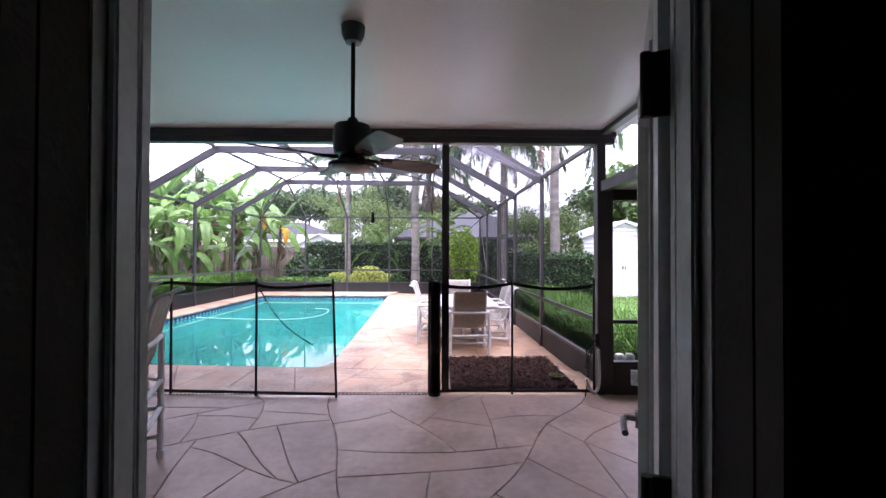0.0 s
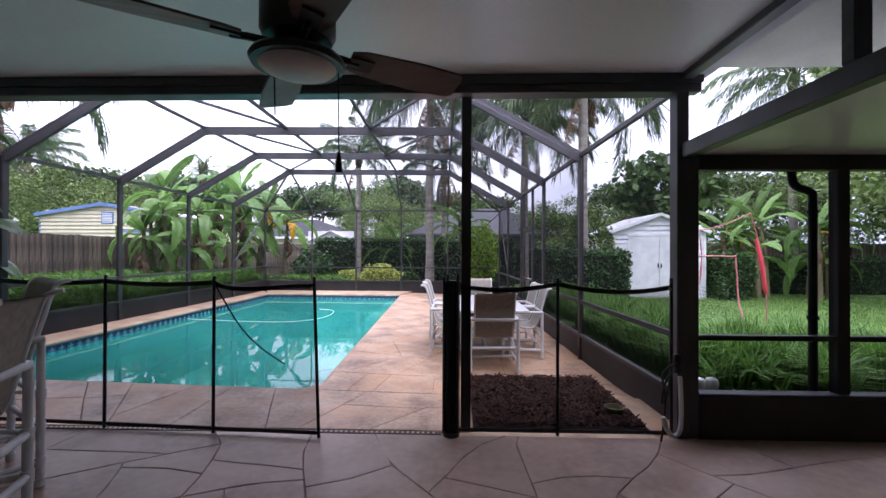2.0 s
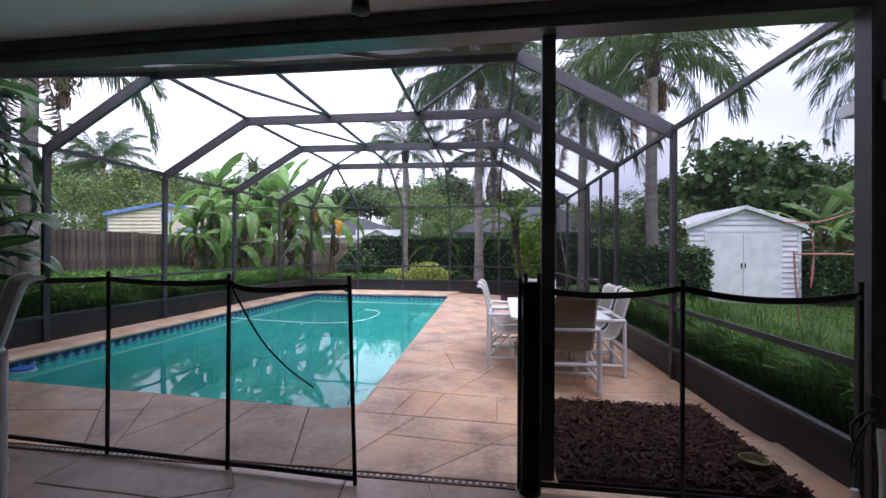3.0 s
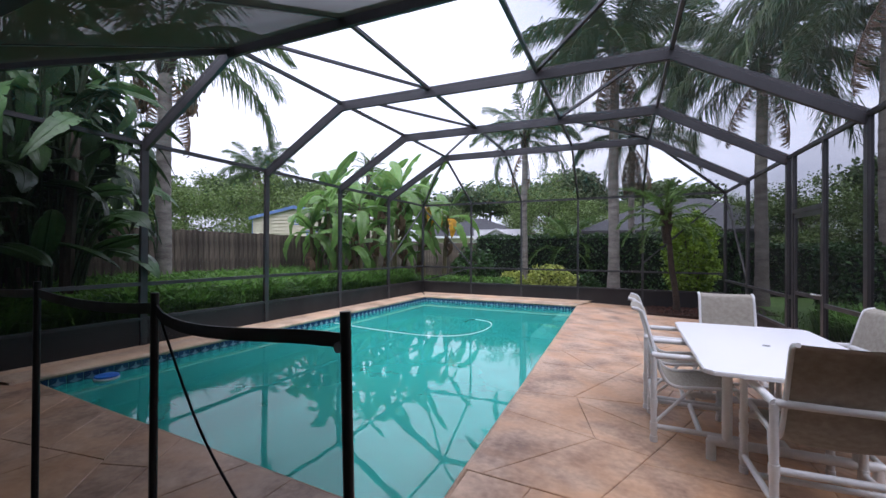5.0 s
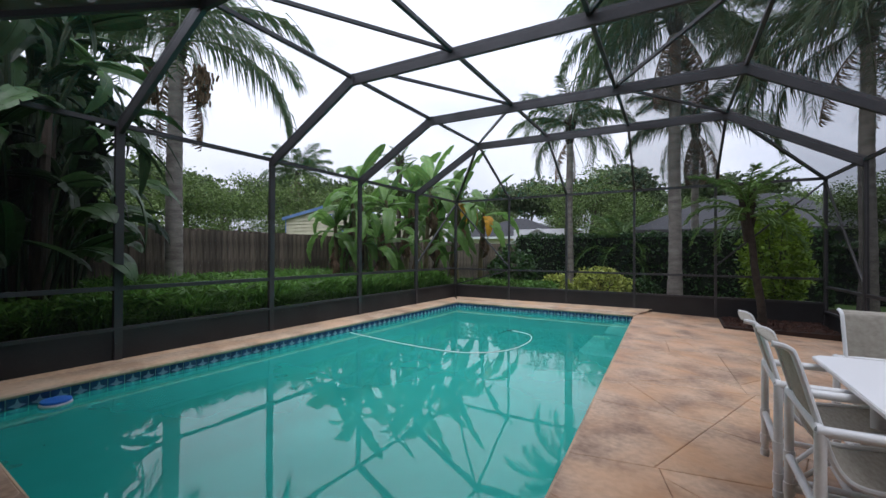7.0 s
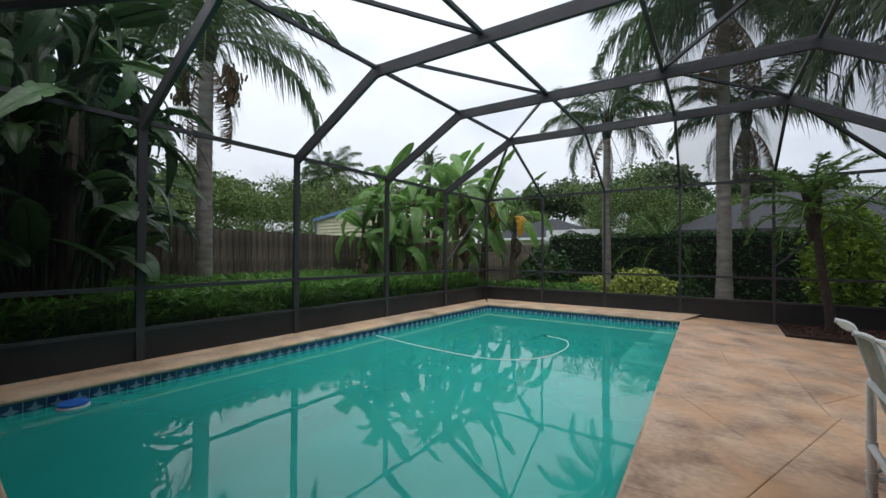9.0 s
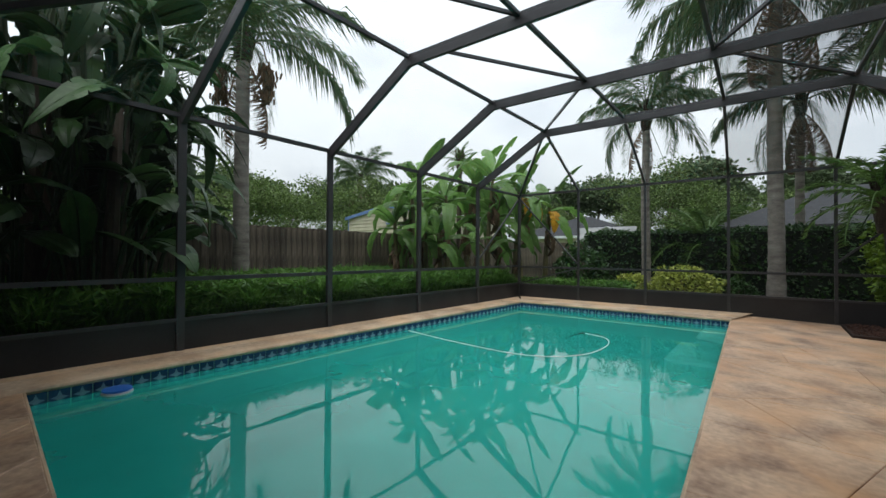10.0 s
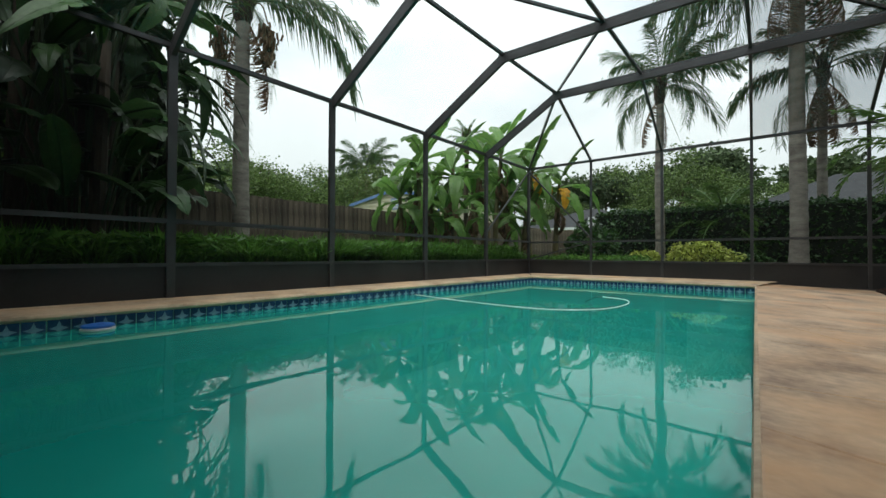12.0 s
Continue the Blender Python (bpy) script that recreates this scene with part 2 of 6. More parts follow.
def tube(bm, points, radius, sides=10, closed=False, caps=True):
    """A pipe through points; radius may be one number or one for each point."""
    pts = [Vector(p) for p in points]
    n = len(pts)
    rad = radius if isinstance(radius, (list, tuple)) else [radius] * n
    rings, ref = [], None
    for i, p in enumerate(pts):
        d = (pts[(i + 1) % n] - pts[i - 1]) if closed else (pts[min(i + 1, n - 1)] - pts[max(i - 1, 0)])
        d.normalize()
        if ref is None:
            ref = d.orthogonal().normalized()
        ref = (ref - d * ref.dot(d)).normalized()
        side = d.cross(ref)
        rings.append([bm.verts.new(p + (ref * math.cos(a) + side * math.sin(a)) * rad[i]) for a in (2 * math.pi * k / sides for k in range(sides))])
    for i in range(n if closed else n - 1):
        r, s = rings[i], rings[(i + 1) % n]
        for k in range(sides):
            bm.faces.new((r[k], r[(k + 1) % sides], s[(k + 1) % sides], s[k]))
    if caps and not closed:
        bm.faces.new(rings[0][::-1])
        bm.faces.new(rings[-1])
    return bm


def lathe(bm, profile, sides=24, m=None):
    """A turned shape from (radius, z) pairs about the z axis."""
    rings = []
    for r, z in profile:
        ring = [Vector((r * math.cos(a), r * math.sin(a), z)) for a in (2 * math.pi * k / sides for k in range(sides))]
        rings.append([bm.verts.new(m @ v if m else v) for v in ring])
    for r, s in zip(rings, rings[1:]):
        for k in range(sides):
            bm.faces.new((r[k], r[(k + 1) % sides], s[(k + 1) % sides], s[k]))
    bm.faces.new(rings[0][::-1])
    bm.faces.new(rings[-1])
    return bm


def bend(points, steps=6):
    """A smooth line through points (Catmull-Rom)."""
    p = [Vector(q) for q in points]
    p = [2 * p[0] - p[1], *p, 2 * p[-1] - p[-2]]
    out = []
    for i in range(1, len(p) - 2):
        for k in range(steps):
            t = k / steps
            out.append(0.5 * (2 * p[i] + (p[i + 1] - p[i - 1]) * t + (2 * p[i - 1] - 5 * p[i] + 4 * p[i + 1] - p[i + 2]) * t * t
                              + (3 * p[i] - p[i - 1] - 3 * p[i + 1] + p[i + 2]) * t ** 3))
    return [*out, p[-2]]


def mesh_of(name, bm, mat, smooth=False):
    me = bpy.data.meshes.new(name)
    bmesh.ops.recalc_face_normals(bm, faces=bm.faces)
    bm.to_mesh(me)
    bm.free()
    me.materials.append(mat)
    if smooth:
        me.polygons.foreach_set("use_smooth", [True] * len(me.polygons))
        me.set_sharp_from_angle(angle=radians(40))
    return me


def part(name, bm, mat, parent=None, label="", smooth=False):
    ob = new(name, mesh_of(name, bm, mat, smooth))
    ob.parent = parent
    return tagged(ob, label)


def poly_mesh(name, verts, faces, mat):
    me = bpy.data.meshes.new(name)
    me.from_pydata(np.asarray(verts).reshape(-1, 3).tolist(), [], faces.tolist() if hasattr(faces, "tolist") else faces)
    me.materials.append(mat)
    return me


def part_mesh(name, me, parent=None, label=""):
    ob = new(name, me)
    ob.parent = parent
    return tagged(ob, label)


def thing(name, x, y, z, label, category, group="", rz=0.0):
    ob = new(name)
    ob.matrix_world = pose(x, y, z, 0, 0, rz)
    return tagged(ob, label, category, group)


def setting(name, bm, mat, label="", smooth=False, kind="structure"):
    return tagged(part(name, bm, mat, None, label, smooth), kind=kind)


def box_bm(*a, **k):
    return slab(bmesh.new(), *a, **k)


def bar_bm(*a, **k):
    return bar(bmesh.new(), *a, **k)


def tube_bm(*a, **k):
    return tube(bmesh.new(), *a, **k)


def quad_bm(*corners):
    bm = bmesh.new()
    bm.faces.new([bm.verts.new(c) for c in corners])
    return bm


# ---- plan ----
BEAM_Y = 4.46                    # the line where the covered patio meets the screened pool
LEFT, RIGHT, FAR = -6.5, 1.85, 15.13
EAVE, RIDGE = 2.80, 3.79
CURB = 0.09                      # the footing under the cage walls
DOOR_Y = 0.655                   # outer face of the house wall
CEIL = 2.83
POOL = [(-6.05, 5.60), (-1.40, 5.33), (-1.72, 14.27), (-6.03, 14.38)]   # water's edge
WATER_Z = -0.085

# ---- ground, deck and pool ----
def edge_x(y):
    """The pool's long edge on the deck side."""
    return -1.40 - 0.32 * (y - 5.33) / 8.94


def near_y(x):
    """The pool's short edge on the patio side."""
    return 5.33 - 0.25 * (x + 1.40) / 4.30


def wall_x(y):
    """The deck-side cage wall."""
    return RIGHT - 0.032 * max(0.0, y - 4.5)


def deck_z(x, y):
    """The deck falls gently from the pool's rim towards the side wall."""
    b = min(1.0, max(0.0, (y - 4.6) / 1.2))
    return b * (0.05 - 0.036 * max(0.0, x + 1.6))


def ring_ground():
    """Lawn to the horizon, with the place of the house and patio left out."""
    bm = bmesh.new()
    xs, ys = [-900, -60, -6.62, 1.96, 60, 900], [-900, -60, 0.4, 15.25, 60, 900]
    for i in range(5):
        for j in range(5):
            if i == 2 and j == 2:
                continue
            bm.faces.new([bm.verts.new((x, y, -0.06)) for x, y in ((xs[i], ys[j]), (xs[i + 1], ys[j]), (xs[i + 1], ys[j + 1]), (xs[i], ys[j + 1]))])
    bmesh.ops.remove_doubles(bm, verts=bm.verts, dist=0.001)
    return bm


setting("ground", ring_ground(), GRASS_SOIL, "green lawn around the house reaching to the horizon")
FLOOR_LANAI = setting("floor_lanai", box_bm(-7.0, 7.0, DOOR_Y - 0.14, 4.40, -0.16, -0.012), JOINT, "sealed pinkish stamped concrete patio floor with flagstone joints")
bm = bmesh.new()
for (x0, x1, y0, y1) in ((LEFT, 1.9, 4.40, 5.32),):
    slab(bm, x0, x1, y0, y1, -0.2, -0.014)
for k in range(20):
    y0, y1 = 5.33 + 9.87 * k / 20, 5.33 + 9.87 * (k + 1) / 20
    for j in range(4):
        q = [(edge_x(y) + 0.004 + (wall_x(y) + 0.1 - edge_x(y)) * u, y) for u, y in ((j / 4, y0), ((j + 1) / 4, y0), ((j + 1) / 4, y1), (j / 4, y1))]
        bm.faces.new([bm.verts.new((x, y, deck_z(x, y) - 0.016)) for x, y in q])
bmesh.ops.remove_doubles(bm, verts=bm.verts, dist=0.0005)
FLOOR_DECK = setting("floor_deck", bm, JOINT_DECK, "tan stamped concrete pool deck with worn flagstone joints")


def pool_basin():
    """Shell with a bench at each deck-side corner."""
    root = tagged(new("pool_basin"), "pale plaster swimming pool basin with corner steps", kind="structure")
    bm = bmesh.new()
    bottom = -1.35
    for k in range(4):
        (ax, ay), (bx, by) = POOL[k], POOL[(k + 1) % 4]
        bm.faces.new([bm.verts.new(c) for c in ((ax, ay, 0.03), (bx, by, 0.03), (bx, by, bottom), (ax, ay, bottom))])
    bm.faces.new([bm.verts.new((x, y, bottom)) for x, y in POOL])
    part("shell", bm, PLASTER, root)
    for cx, cy, sx, sy, rx, ry, z in ((-1.41, 5.34, -1, 1, 0.42, 1.40, -0.165), (-1.42, 5.35, -1, 1, 0.9, 1.9, -0.5), (-1.70, 14.24, -1, -1, 0.42, 1.5, -0.135), (-1.71, 14.24, -1, -1, 0.8, 1.9, -0.45)):
        pts = [(cx, cy), (cx + sx * rx, cy)] + [(cx + sx * (rx - 0.28 * (1 - math.cos(a))), cy + sy * (ry - 0.28 * (1 - math.sin(a)))) for a in (math.pi / 2 * k / 8 for k in range(9))] + [(cx, cy + sy * ry)]
        bm = bmesh.new()
        top = [bm.verts.new((x, y, z)) for x, y in pts]
        low = [bm.verts.new((x, y, bottom)) for x, y in pts]
        bm.faces.new(top)
        for k in range(len(pts)):
            bm.faces.new((top[k], top[(k + 1) % len(pts)], low[(k + 1) % len(pts)], low[k]))
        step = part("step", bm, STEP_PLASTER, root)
        if z > -0.3:
            part("step_edge", tube_bm([(x, y, z + 0.004) for x, y in pts[1:-1]], 0.005, 6), TILE, step, "dark blue tile edge of the step")
    return root


POOL_ROOT = pool_basin()
WATER_OB = part_mesh("water", poly_mesh("water", [(x, y, WATER_Z) for x, y in POOL], [(0, 1, 2, 3)], WATER))
tagged(WATER_OB, "still murky turquoise pool water", kind="structure").visible_shadow = False


def rim(name, path, outer, z_in, z_out, label):
    """A poured rim with a rounded nose over the water, from the pool's edge out to the cage wall."""
    bm = bmesh.new()
    n = 40
    rows = []
    for k in range(n + 1):
        t = k / n
        a = Vector(path[0]).lerp(Vector(path[1]), t)
        b = Vector(outer[0]).lerp(Vector(outer[1]), t)
        d = (b - a).normalized()
        wob = 0.006 * noise.noise((a.x * 1.3, a.y * 1.3, 5.0))
        prof = [(-0.0, -0.035), (-0.022, -0.02), (-0.03, 0.0), (-0.02, 0.018), (0.01, 0.028), (0.30, 0.03), (0.315, 0.022), (0.33, 0.03)]
        width = (b - a).length
        pts = [(a + d * (u + wob), z_in - 0.03 + w + (z_out - z_in) * max(0, u) / width) for u, w in prof] + [(b, z_out)]
        rows.append([bm.verts.new((p.x, p.y, z)) for p, z in pts])
    for r, s in zip(rows, rows[1:]):
        for i in range(len(r) - 1):
            bm.faces.new((r[i], r[i + 1], s[i + 1], s[i]))
    return setting(name, bm, COPING, label, smooth=True)


rim("coping_left", ((-6.05, 5.44), (-6.03, 14.40)), ((LEFT - 0.08, 5.3), (LEFT - 0.08, 15.2)), 0.065, CURB, "cream stained concrete coping along the pool")
rim("coping_far", ((-6.03, 14.38), (-1.70, 14.27)), ((LEFT, FAR + 0.06), (-1.4, FAR + 0.06)), 0.065, 0.10, "cream stained concrete coping at the deep end")


# ---- covered patio shell ----
setting("ceiling", box_bm(-7, 1.76, DOOR_Y - 0.15, BEAM_Y + 0.12, CEIL, CEIL + 0.12), CEILING, "smooth pale painted patio ceiling panels")
bm = bmesh.new()
slab(bm, 0.03, 0.05, DOOR_Y, BEAM_Y - 0.06, CEIL - 0.006, CEIL - 0.001, None)
setting("ceiling_seam", bm, CEILING, "joint strip between two ceiling panels")
bm = box_bm(-7, 1.9, BEAM_Y - 0.05, BEAM_Y + 0.05, 2.69, CEIL - 0.003, bevel=0.006)
slab(bm, -7, 1.9, BEAM_Y - 0.075, BEAM_Y - 0.052, 2.755, CEIL - 0.003)
slab(bm, -7, 1.9, BEAM_Y + 0.052, BEAM_Y + 0.17, 2.72, 2.86)
setting("beam_front", bm, BRONZE, "dark bronze aluminium header beam over the patio opening")
setting("post_column", box_bm(0.035, 0.115, BEAM_Y + 0.075, BEAM_Y + 0.165, -0.02, 2.719, bevel=0.006), BRONZE, "dark bronze square aluminium post under the header")
bm = box_bm(1.70, 1.79, BEAM_Y - 0.07, BEAM_Y + 0.05, 0.0, 2.688, bevel=0.006)
slab(bm, 1.793, 1.875, BEAM_Y - 0.05, BEAM_Y + 0.04, 0.0, 2.3, None, 0.006)
setting("post_corner", bm, BRONZE, "dark bronze aluminium corner post of the patio")
bm = box_bm(1.73, 1.82, DOOR_Y, BEAM_Y - 0.073, 2.17, 2.28, bevel=0.006)
slab(bm, 1.73, 1.82, DOOR_Y, BEAM_Y - 0.073, CEIL - 0.055, CEIL - 0.003, None, 0.006)
for y in (3.05, 1.55):
    slab(bm, 1.735, 1.815, y - 0.035, y + 0.035, 2.283, CEIL - 0.058, None, 0.006)
setting("trim_clerestory", bm, BRONZE, "dark bronze clerestory frame beside the patio ceiling")
setting("soffit", box_bm(1.825, 1.95, DOOR_Y - 0.15, BEAM_Y + 0.45, CEIL - 0.02, CEIL + 0.1), SOFFIT, "pale lilac-grey roof soffit beyond the clerestory")
setting("ceiling_side", box_bm(1.823, 7, DOOR_Y - 0.15, BEAM_Y + 0.32, 2.2, 2.27), CEILING, "pale low ceiling of the side patio")
bm = box_bm(1.88, 7, BEAM_Y - 0.058, BEAM_Y + 0.03, -0.15, 0.31)
slab(bm, 1.88, 7, BEAM_Y - 0.065, BEAM_Y + 0.045, 0.313, 0.345, None, 0.005)
slab(bm, 1.88, 7, BEAM_Y - 0.03, BEAM_Y + 0.03, 0.75, 0.79, None, 0.005)
slab(bm, 1.88, 7, BEAM_Y - 0.045, BEAM_Y + 0.045, 2.08, 2.197, None, 0.005)
for x in (2.98, 4.25, 5.6):
    slab(bm, x - 0.045, x + 0.045, BEAM_Y - 0.046, BEAM_Y + 0.046, 0.347, 2.078, None, 0.005)
setting("frame_side", bm, KICK, "dark bronze screen frame and kick panel of the side patio")
setting("screen_side", quad_bm((1.88, BEAM_Y, 0.34), (7, BEAM_Y, 0.34), (7, BEAM_Y, 2.1), (1.88, BEAM_Y, 2.1)), SCREEN, "dark insect screen of the side patio")
for name, box, lab in (("wall_house_left", (-7, -0.53, DOOR_Y - 0.15, DOOR_Y, 0, CEIL), "stucco house wall"),
                       ("wall_house_right", (0.47, 7, DOOR_Y - 0.15, DOOR_Y, 0, CEIL), "stucco house wall beside the door"),
                       ("wall_house_over", (-0.53, 0.47, DOOR_Y - 0.15, DOOR_Y, 2.12, CEIL), "stucco house wall over the door"),
                       ("wall_end_left", (-7.12, -7.0, DOOR_Y - 0.15, BEAM_Y + 0.1, -0.1, CEIL), "stucco end wall of the patio"),
                       ("wall_end_right", (7.0, 7.12, DOOR_Y - 0.15, BEAM_Y + 0.1, -0.1, 2.3), "stucco end wall of the side patio")):
    setting(name, box_bm(*box), STUCCO, lab)
# Room surfaces coloured near black to stand for the lack of light indoors.
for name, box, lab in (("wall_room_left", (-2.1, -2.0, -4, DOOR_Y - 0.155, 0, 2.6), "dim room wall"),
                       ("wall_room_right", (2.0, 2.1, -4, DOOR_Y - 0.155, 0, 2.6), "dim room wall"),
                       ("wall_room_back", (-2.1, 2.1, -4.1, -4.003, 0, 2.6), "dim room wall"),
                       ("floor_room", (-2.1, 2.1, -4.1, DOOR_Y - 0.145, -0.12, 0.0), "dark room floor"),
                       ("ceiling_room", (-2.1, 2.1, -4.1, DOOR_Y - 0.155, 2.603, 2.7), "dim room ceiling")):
    setting(name, box_bm(*box), DARK_CLOTH_AND_SHADE, lab)
setting("roof_house", box_bm(-7.2, 7.2, -5, BEAM_Y + 0.15, CEIL + 0.13, CEIL + 0.3), STUCCO, "house roof over the rooms and patio")
for x0, x1 in ((-7.1, -7.0), (7.0, 7.1)):
    setting("wall_house_side", box_bm(x0, x1, -5, DOOR_Y - 0.155, -0.1, CEIL + 0.12), STUCCO, "stucco side wall of the house")
setting("wall_house_back", box_bm(-7, 7, -5.1, -5.0, -0.1, CEIL + 0.12), STUCCO, "stucco back wall of the house")


# ---- the screened cage over the pool ----
LEFT_Y = [4.55, 6.92, 8.98, 11.05, 13.1, FAR]
RIGHT_Y = [4.55, 7.05, 9.15, 11.28, 13.33, FAR]
RIDGE_X = [(-4.85, 0.0), (-4.85, -0.03), (-4.86, -0.07), (-4.86, -0.12), (-4.86, -0.18), (-4.86, -0.2)]


def cage():
    root = thing("pool_cage", (LEFT + RIGHT) / 2, FAR, 0, "dark bronze aluminium screen enclosure over the pool", "screen enclosure")
    inv = root.matrix_world.inverted()

    def put(name, bm, mat, parent=root, label=""):
        bm.transform(inv)
        return part(name, bm, mat, parent, label)

    def along(i, u, z_off=0.0):
        """A point of bay i: u from 0 at the wall side eave to 1 at the other."""
        lx, rx = RIDGE_X[i]
        ly, ry = LEFT_Y[i], RIGHT_Y[i]
        pts = [(LEFT, ly, EAVE), (lx, ly + (ry - ly) * 0.2, RIDGE), (lx + (rx - lx) / 3, ly + (ry - ly) * 0.4, RIDGE), (lx + (rx - lx) * 2 / 3, ly + (ry - ly) * 0.6, RIDGE),
               (rx, ly + (ry - ly) * 0.8, RIDGE), (wall_x(ry), ry, EAVE)]
        p = Vector(pts[u])
        if i == 5:
            p.z = EAVE
            p.x = (LEFT, -4.87, -3.35, -1.81, -0.24, wall_x(FAR))[u]
        if i == 0 and 0 < u < 5:
            p.y, p.z = 4.64, 2.78
        if i == 0 and u in (0, 5):
            p.y = 4.52
        p.z += z_off
        return p

    # posts and rafters
    for i in range(1, 6):
        for u, base in ((0, 0.06), (5, -0.12)):
            p = along(i, u)
            put("post", bar_bm((p.x, p.y, base), (p.x, p.y, EAVE + 0.02), 0.055, 0.09, (0, 1, 0), bevel=0.004), BRONZE)
            put("bracket", bar_bm((p.x + (0.035 if u == 0 else -0.035), p.y - 0.03, base + 0.05), (p.x + (0.035 if u == 0 else -0.035), p.y - 0.03, base + 0.22), 0.012, 0.02, (0, 1, 0)), BRONZE)
        if i < 5:
            for u in range(5):
                if u in (1, 2, 3):
                    continue
                put("rafter", bar_bm(along(i, u, -0.03), along(i, u + 1, -0.03), 0.05, 0.155, (0, 0, 1), bevel=0.004), BRONZE)
            put("rafter", bar_bm(along(i, 1, -0.03), along(i, 4, -0.03), 0.05, 0.155, (0, 0, 1), bevel=0.004), BRONZE)
            for u in (1, 4):
                c = along(i, u, -0.03)
                put("gusset", bar_bm(c + Vector((0, -0.03, 0)), c + Vector((0, 0.03, 0)), 0.16, 0.165, (0, 0, 1), bevel=0.01), BRONZE)
    for u in (1, 2, 3, 4):
        p = along(5, u)
        put("post", bar_bm((p.x, p.y, 0.03), (p.x, p.y, EAVE), 0.05, 0.05, (0, 1, 0), bevel=0.004), BRONZE)
        for i in range(0, 5):
            put("purlin", bar_bm(along(i, u, 0.02), along(i + 1, u, 0.02), 0.045, 0.05, bevel=0.003), BRONZE)
    # eave, chair and kick rails, bay by bay
    for i in range(5):
        for u, d in ((0, 0.0), (5, -0.17)):
            a, b = along(i, u), along(i + 1, u)
            for z, w, h in ((EAVE + 0.01, 0.05, 0.055), (0.91 + d, 0.04, 0.05), (0.44 + d, 0.06, 0.04)):
                if u == 5 and i == 2 and z < 1:
                    continue
                put("rail", bar_bm((a.x, a.y, z), (b.x, b.y, z), w, h, bevel=0.003), BRONZE)
            if not (u == 5 and i == 2):
                put("kick_plate", bar_bm((a.x, a.y, (0.42 + d + 0.04 + d) / 2), (b.x, b.y, (0.42 + d + 0.04 + d) / 2), 0.012, 0.40), KICK)
                put("screen_panel", quad_bm((a.x, a.y, 0.44 + d), (b.x, b.y, 0.44 + d), (b.x, b.y, EAVE), (a.x, a.y, EAVE)), SCREEN if u == 0 else NEAR_SCREEN if i == 0 else SIDE_SCREEN)
    for u in range(5):
        a, b = along(5, u), along(5, u + 1)
        for z, w, h in ((EAVE + 0.01, 0.05, 0.055), (0.89, 0.04, 0.045), (0.43, 0.06, 0.04)):
            put("rail", bar_bm((a.x, a.y, z), (b.x, b.y, z), w, h, (0, 0, 1), bevel=0.003), BRONZE)
        put("kick_plate", bar_bm((a.x, a.y, 0.22), (b.x, b.y, 0.22), 0.012, 0.40), KICK)
        put("screen_panel", quad_bm((a.x, a.y, 0.43), (b.x, b.y, 0.43), (b.x, b.y, EAVE), (a.x, a.y, EAVE)), SCREEN)
    # roof panels
    for i in range(5):
        for u in range(5):
            q = [along(i, u), along(i, u + 1), along(i + 1, u + 1), along(i + 1, u)]
            if i == 4 and u in (0, 4):
                if u == 0:
                    q = [along(4, 0), along(4, 1), along(5, 0)]
                    put("screen_panel", quad_bm(along(4, 1), along(5, 1), along(5, 0)), ROOF_SCREEN)
                else:
                    q = [along(4, 4), along(4, 5), along(5, 5)]
                    put("screen_panel", quad_bm(along(4, 4), along(5, 5), along(5, 4)), ROOF_SCREEN)
            if i == 0 and u == 0:
                q = [along(0, 0), along(1, 1), along(1, 0)]
                put("roof_sheet", quad_bm(along(0, 0), along(0, 1), along(1, 1)), ROOF_SHEET)
            put("roof_sheet" if i == 0 and 0 < u < 4 else "screen_panel", quad_bm(*q), ROOF_SHEET if i == 0 and 0 < u < 4 else ROOF_DENSE if u >= 3 and i > 0 else ROOF_SCREEN)
    # braces
    pairs = [((1, 1), (2, 2)), ((2, 1), (3, 2)), ((3, 2), (4, 1)), ((2, 3), (1, 4)), ((3, 3), (2, 4)), ((3, 3), (4, 4))]
    for (i, u), (j, v) in pairs:
        p, q = along(i, u, 0.02), along(j, v, 0.02)
        if (u, v) == (1, 2):
            p = p.lerp(along(i, 2, 0.02), 0.24)
        if (u, v) == (3, 4) and j < i:
            q = q.lerp(along(j, 3, 0.02), 0.12)
        put("brace", bar_bm(p, q, 0.035, 0.04), BRONZE)
    put("brace", bar_bm(along(4, 1), along(5, 0), 0.045, 0.05), BRONZE)
    put("brace", bar_bm(along(4, 4), along(5, 5), 0.045, 0.05), BRONZE)
    put("brace", bar_bm(along(1, 1, -0.02), along(0, 0, -0.02), 0.05, 0.08), BRONZE)
    c = along(5, 0)
    put("brace", bar_bm((c.x, c.y, EAVE - 0.05), (-4.9, FAR, 1.0), 0.03, 0.035), BRONZE)
    put("brace", bar_bm((c.x, c.y, EAVE - 0.05), (LEFT, 13.1, 1.05), 0.03, 0.035), BRONZE)
    put("brace", bar_bm((c.x + 0.03, c.y, 0.45), (-4.9, FAR - 0.02, 0.88), 0.03, 0.03), BRONZE)
    d = along(5, 5)
    put("brace", bar_bm((d.x, d.y, EAVE - 0.05), (-0.24, FAR, 1.1), 0.03, 0.035), BRONZE)
    put("brace", bar_bm((d.x, d.y, EAVE - 0.05), (wall_x(13.3), 13.33, 0.8), 0.03, 0.035), BRONZE)
    # hinged screen door in the deck-side wall
    a, b = along(2, 5), along(3, 5)
    dv = (b - a).normalized()
    p0, p1 = a + dv * 0.95, a + dv * 1.9

    def at(p, z):
        return Vector((p.x, p.y, z))
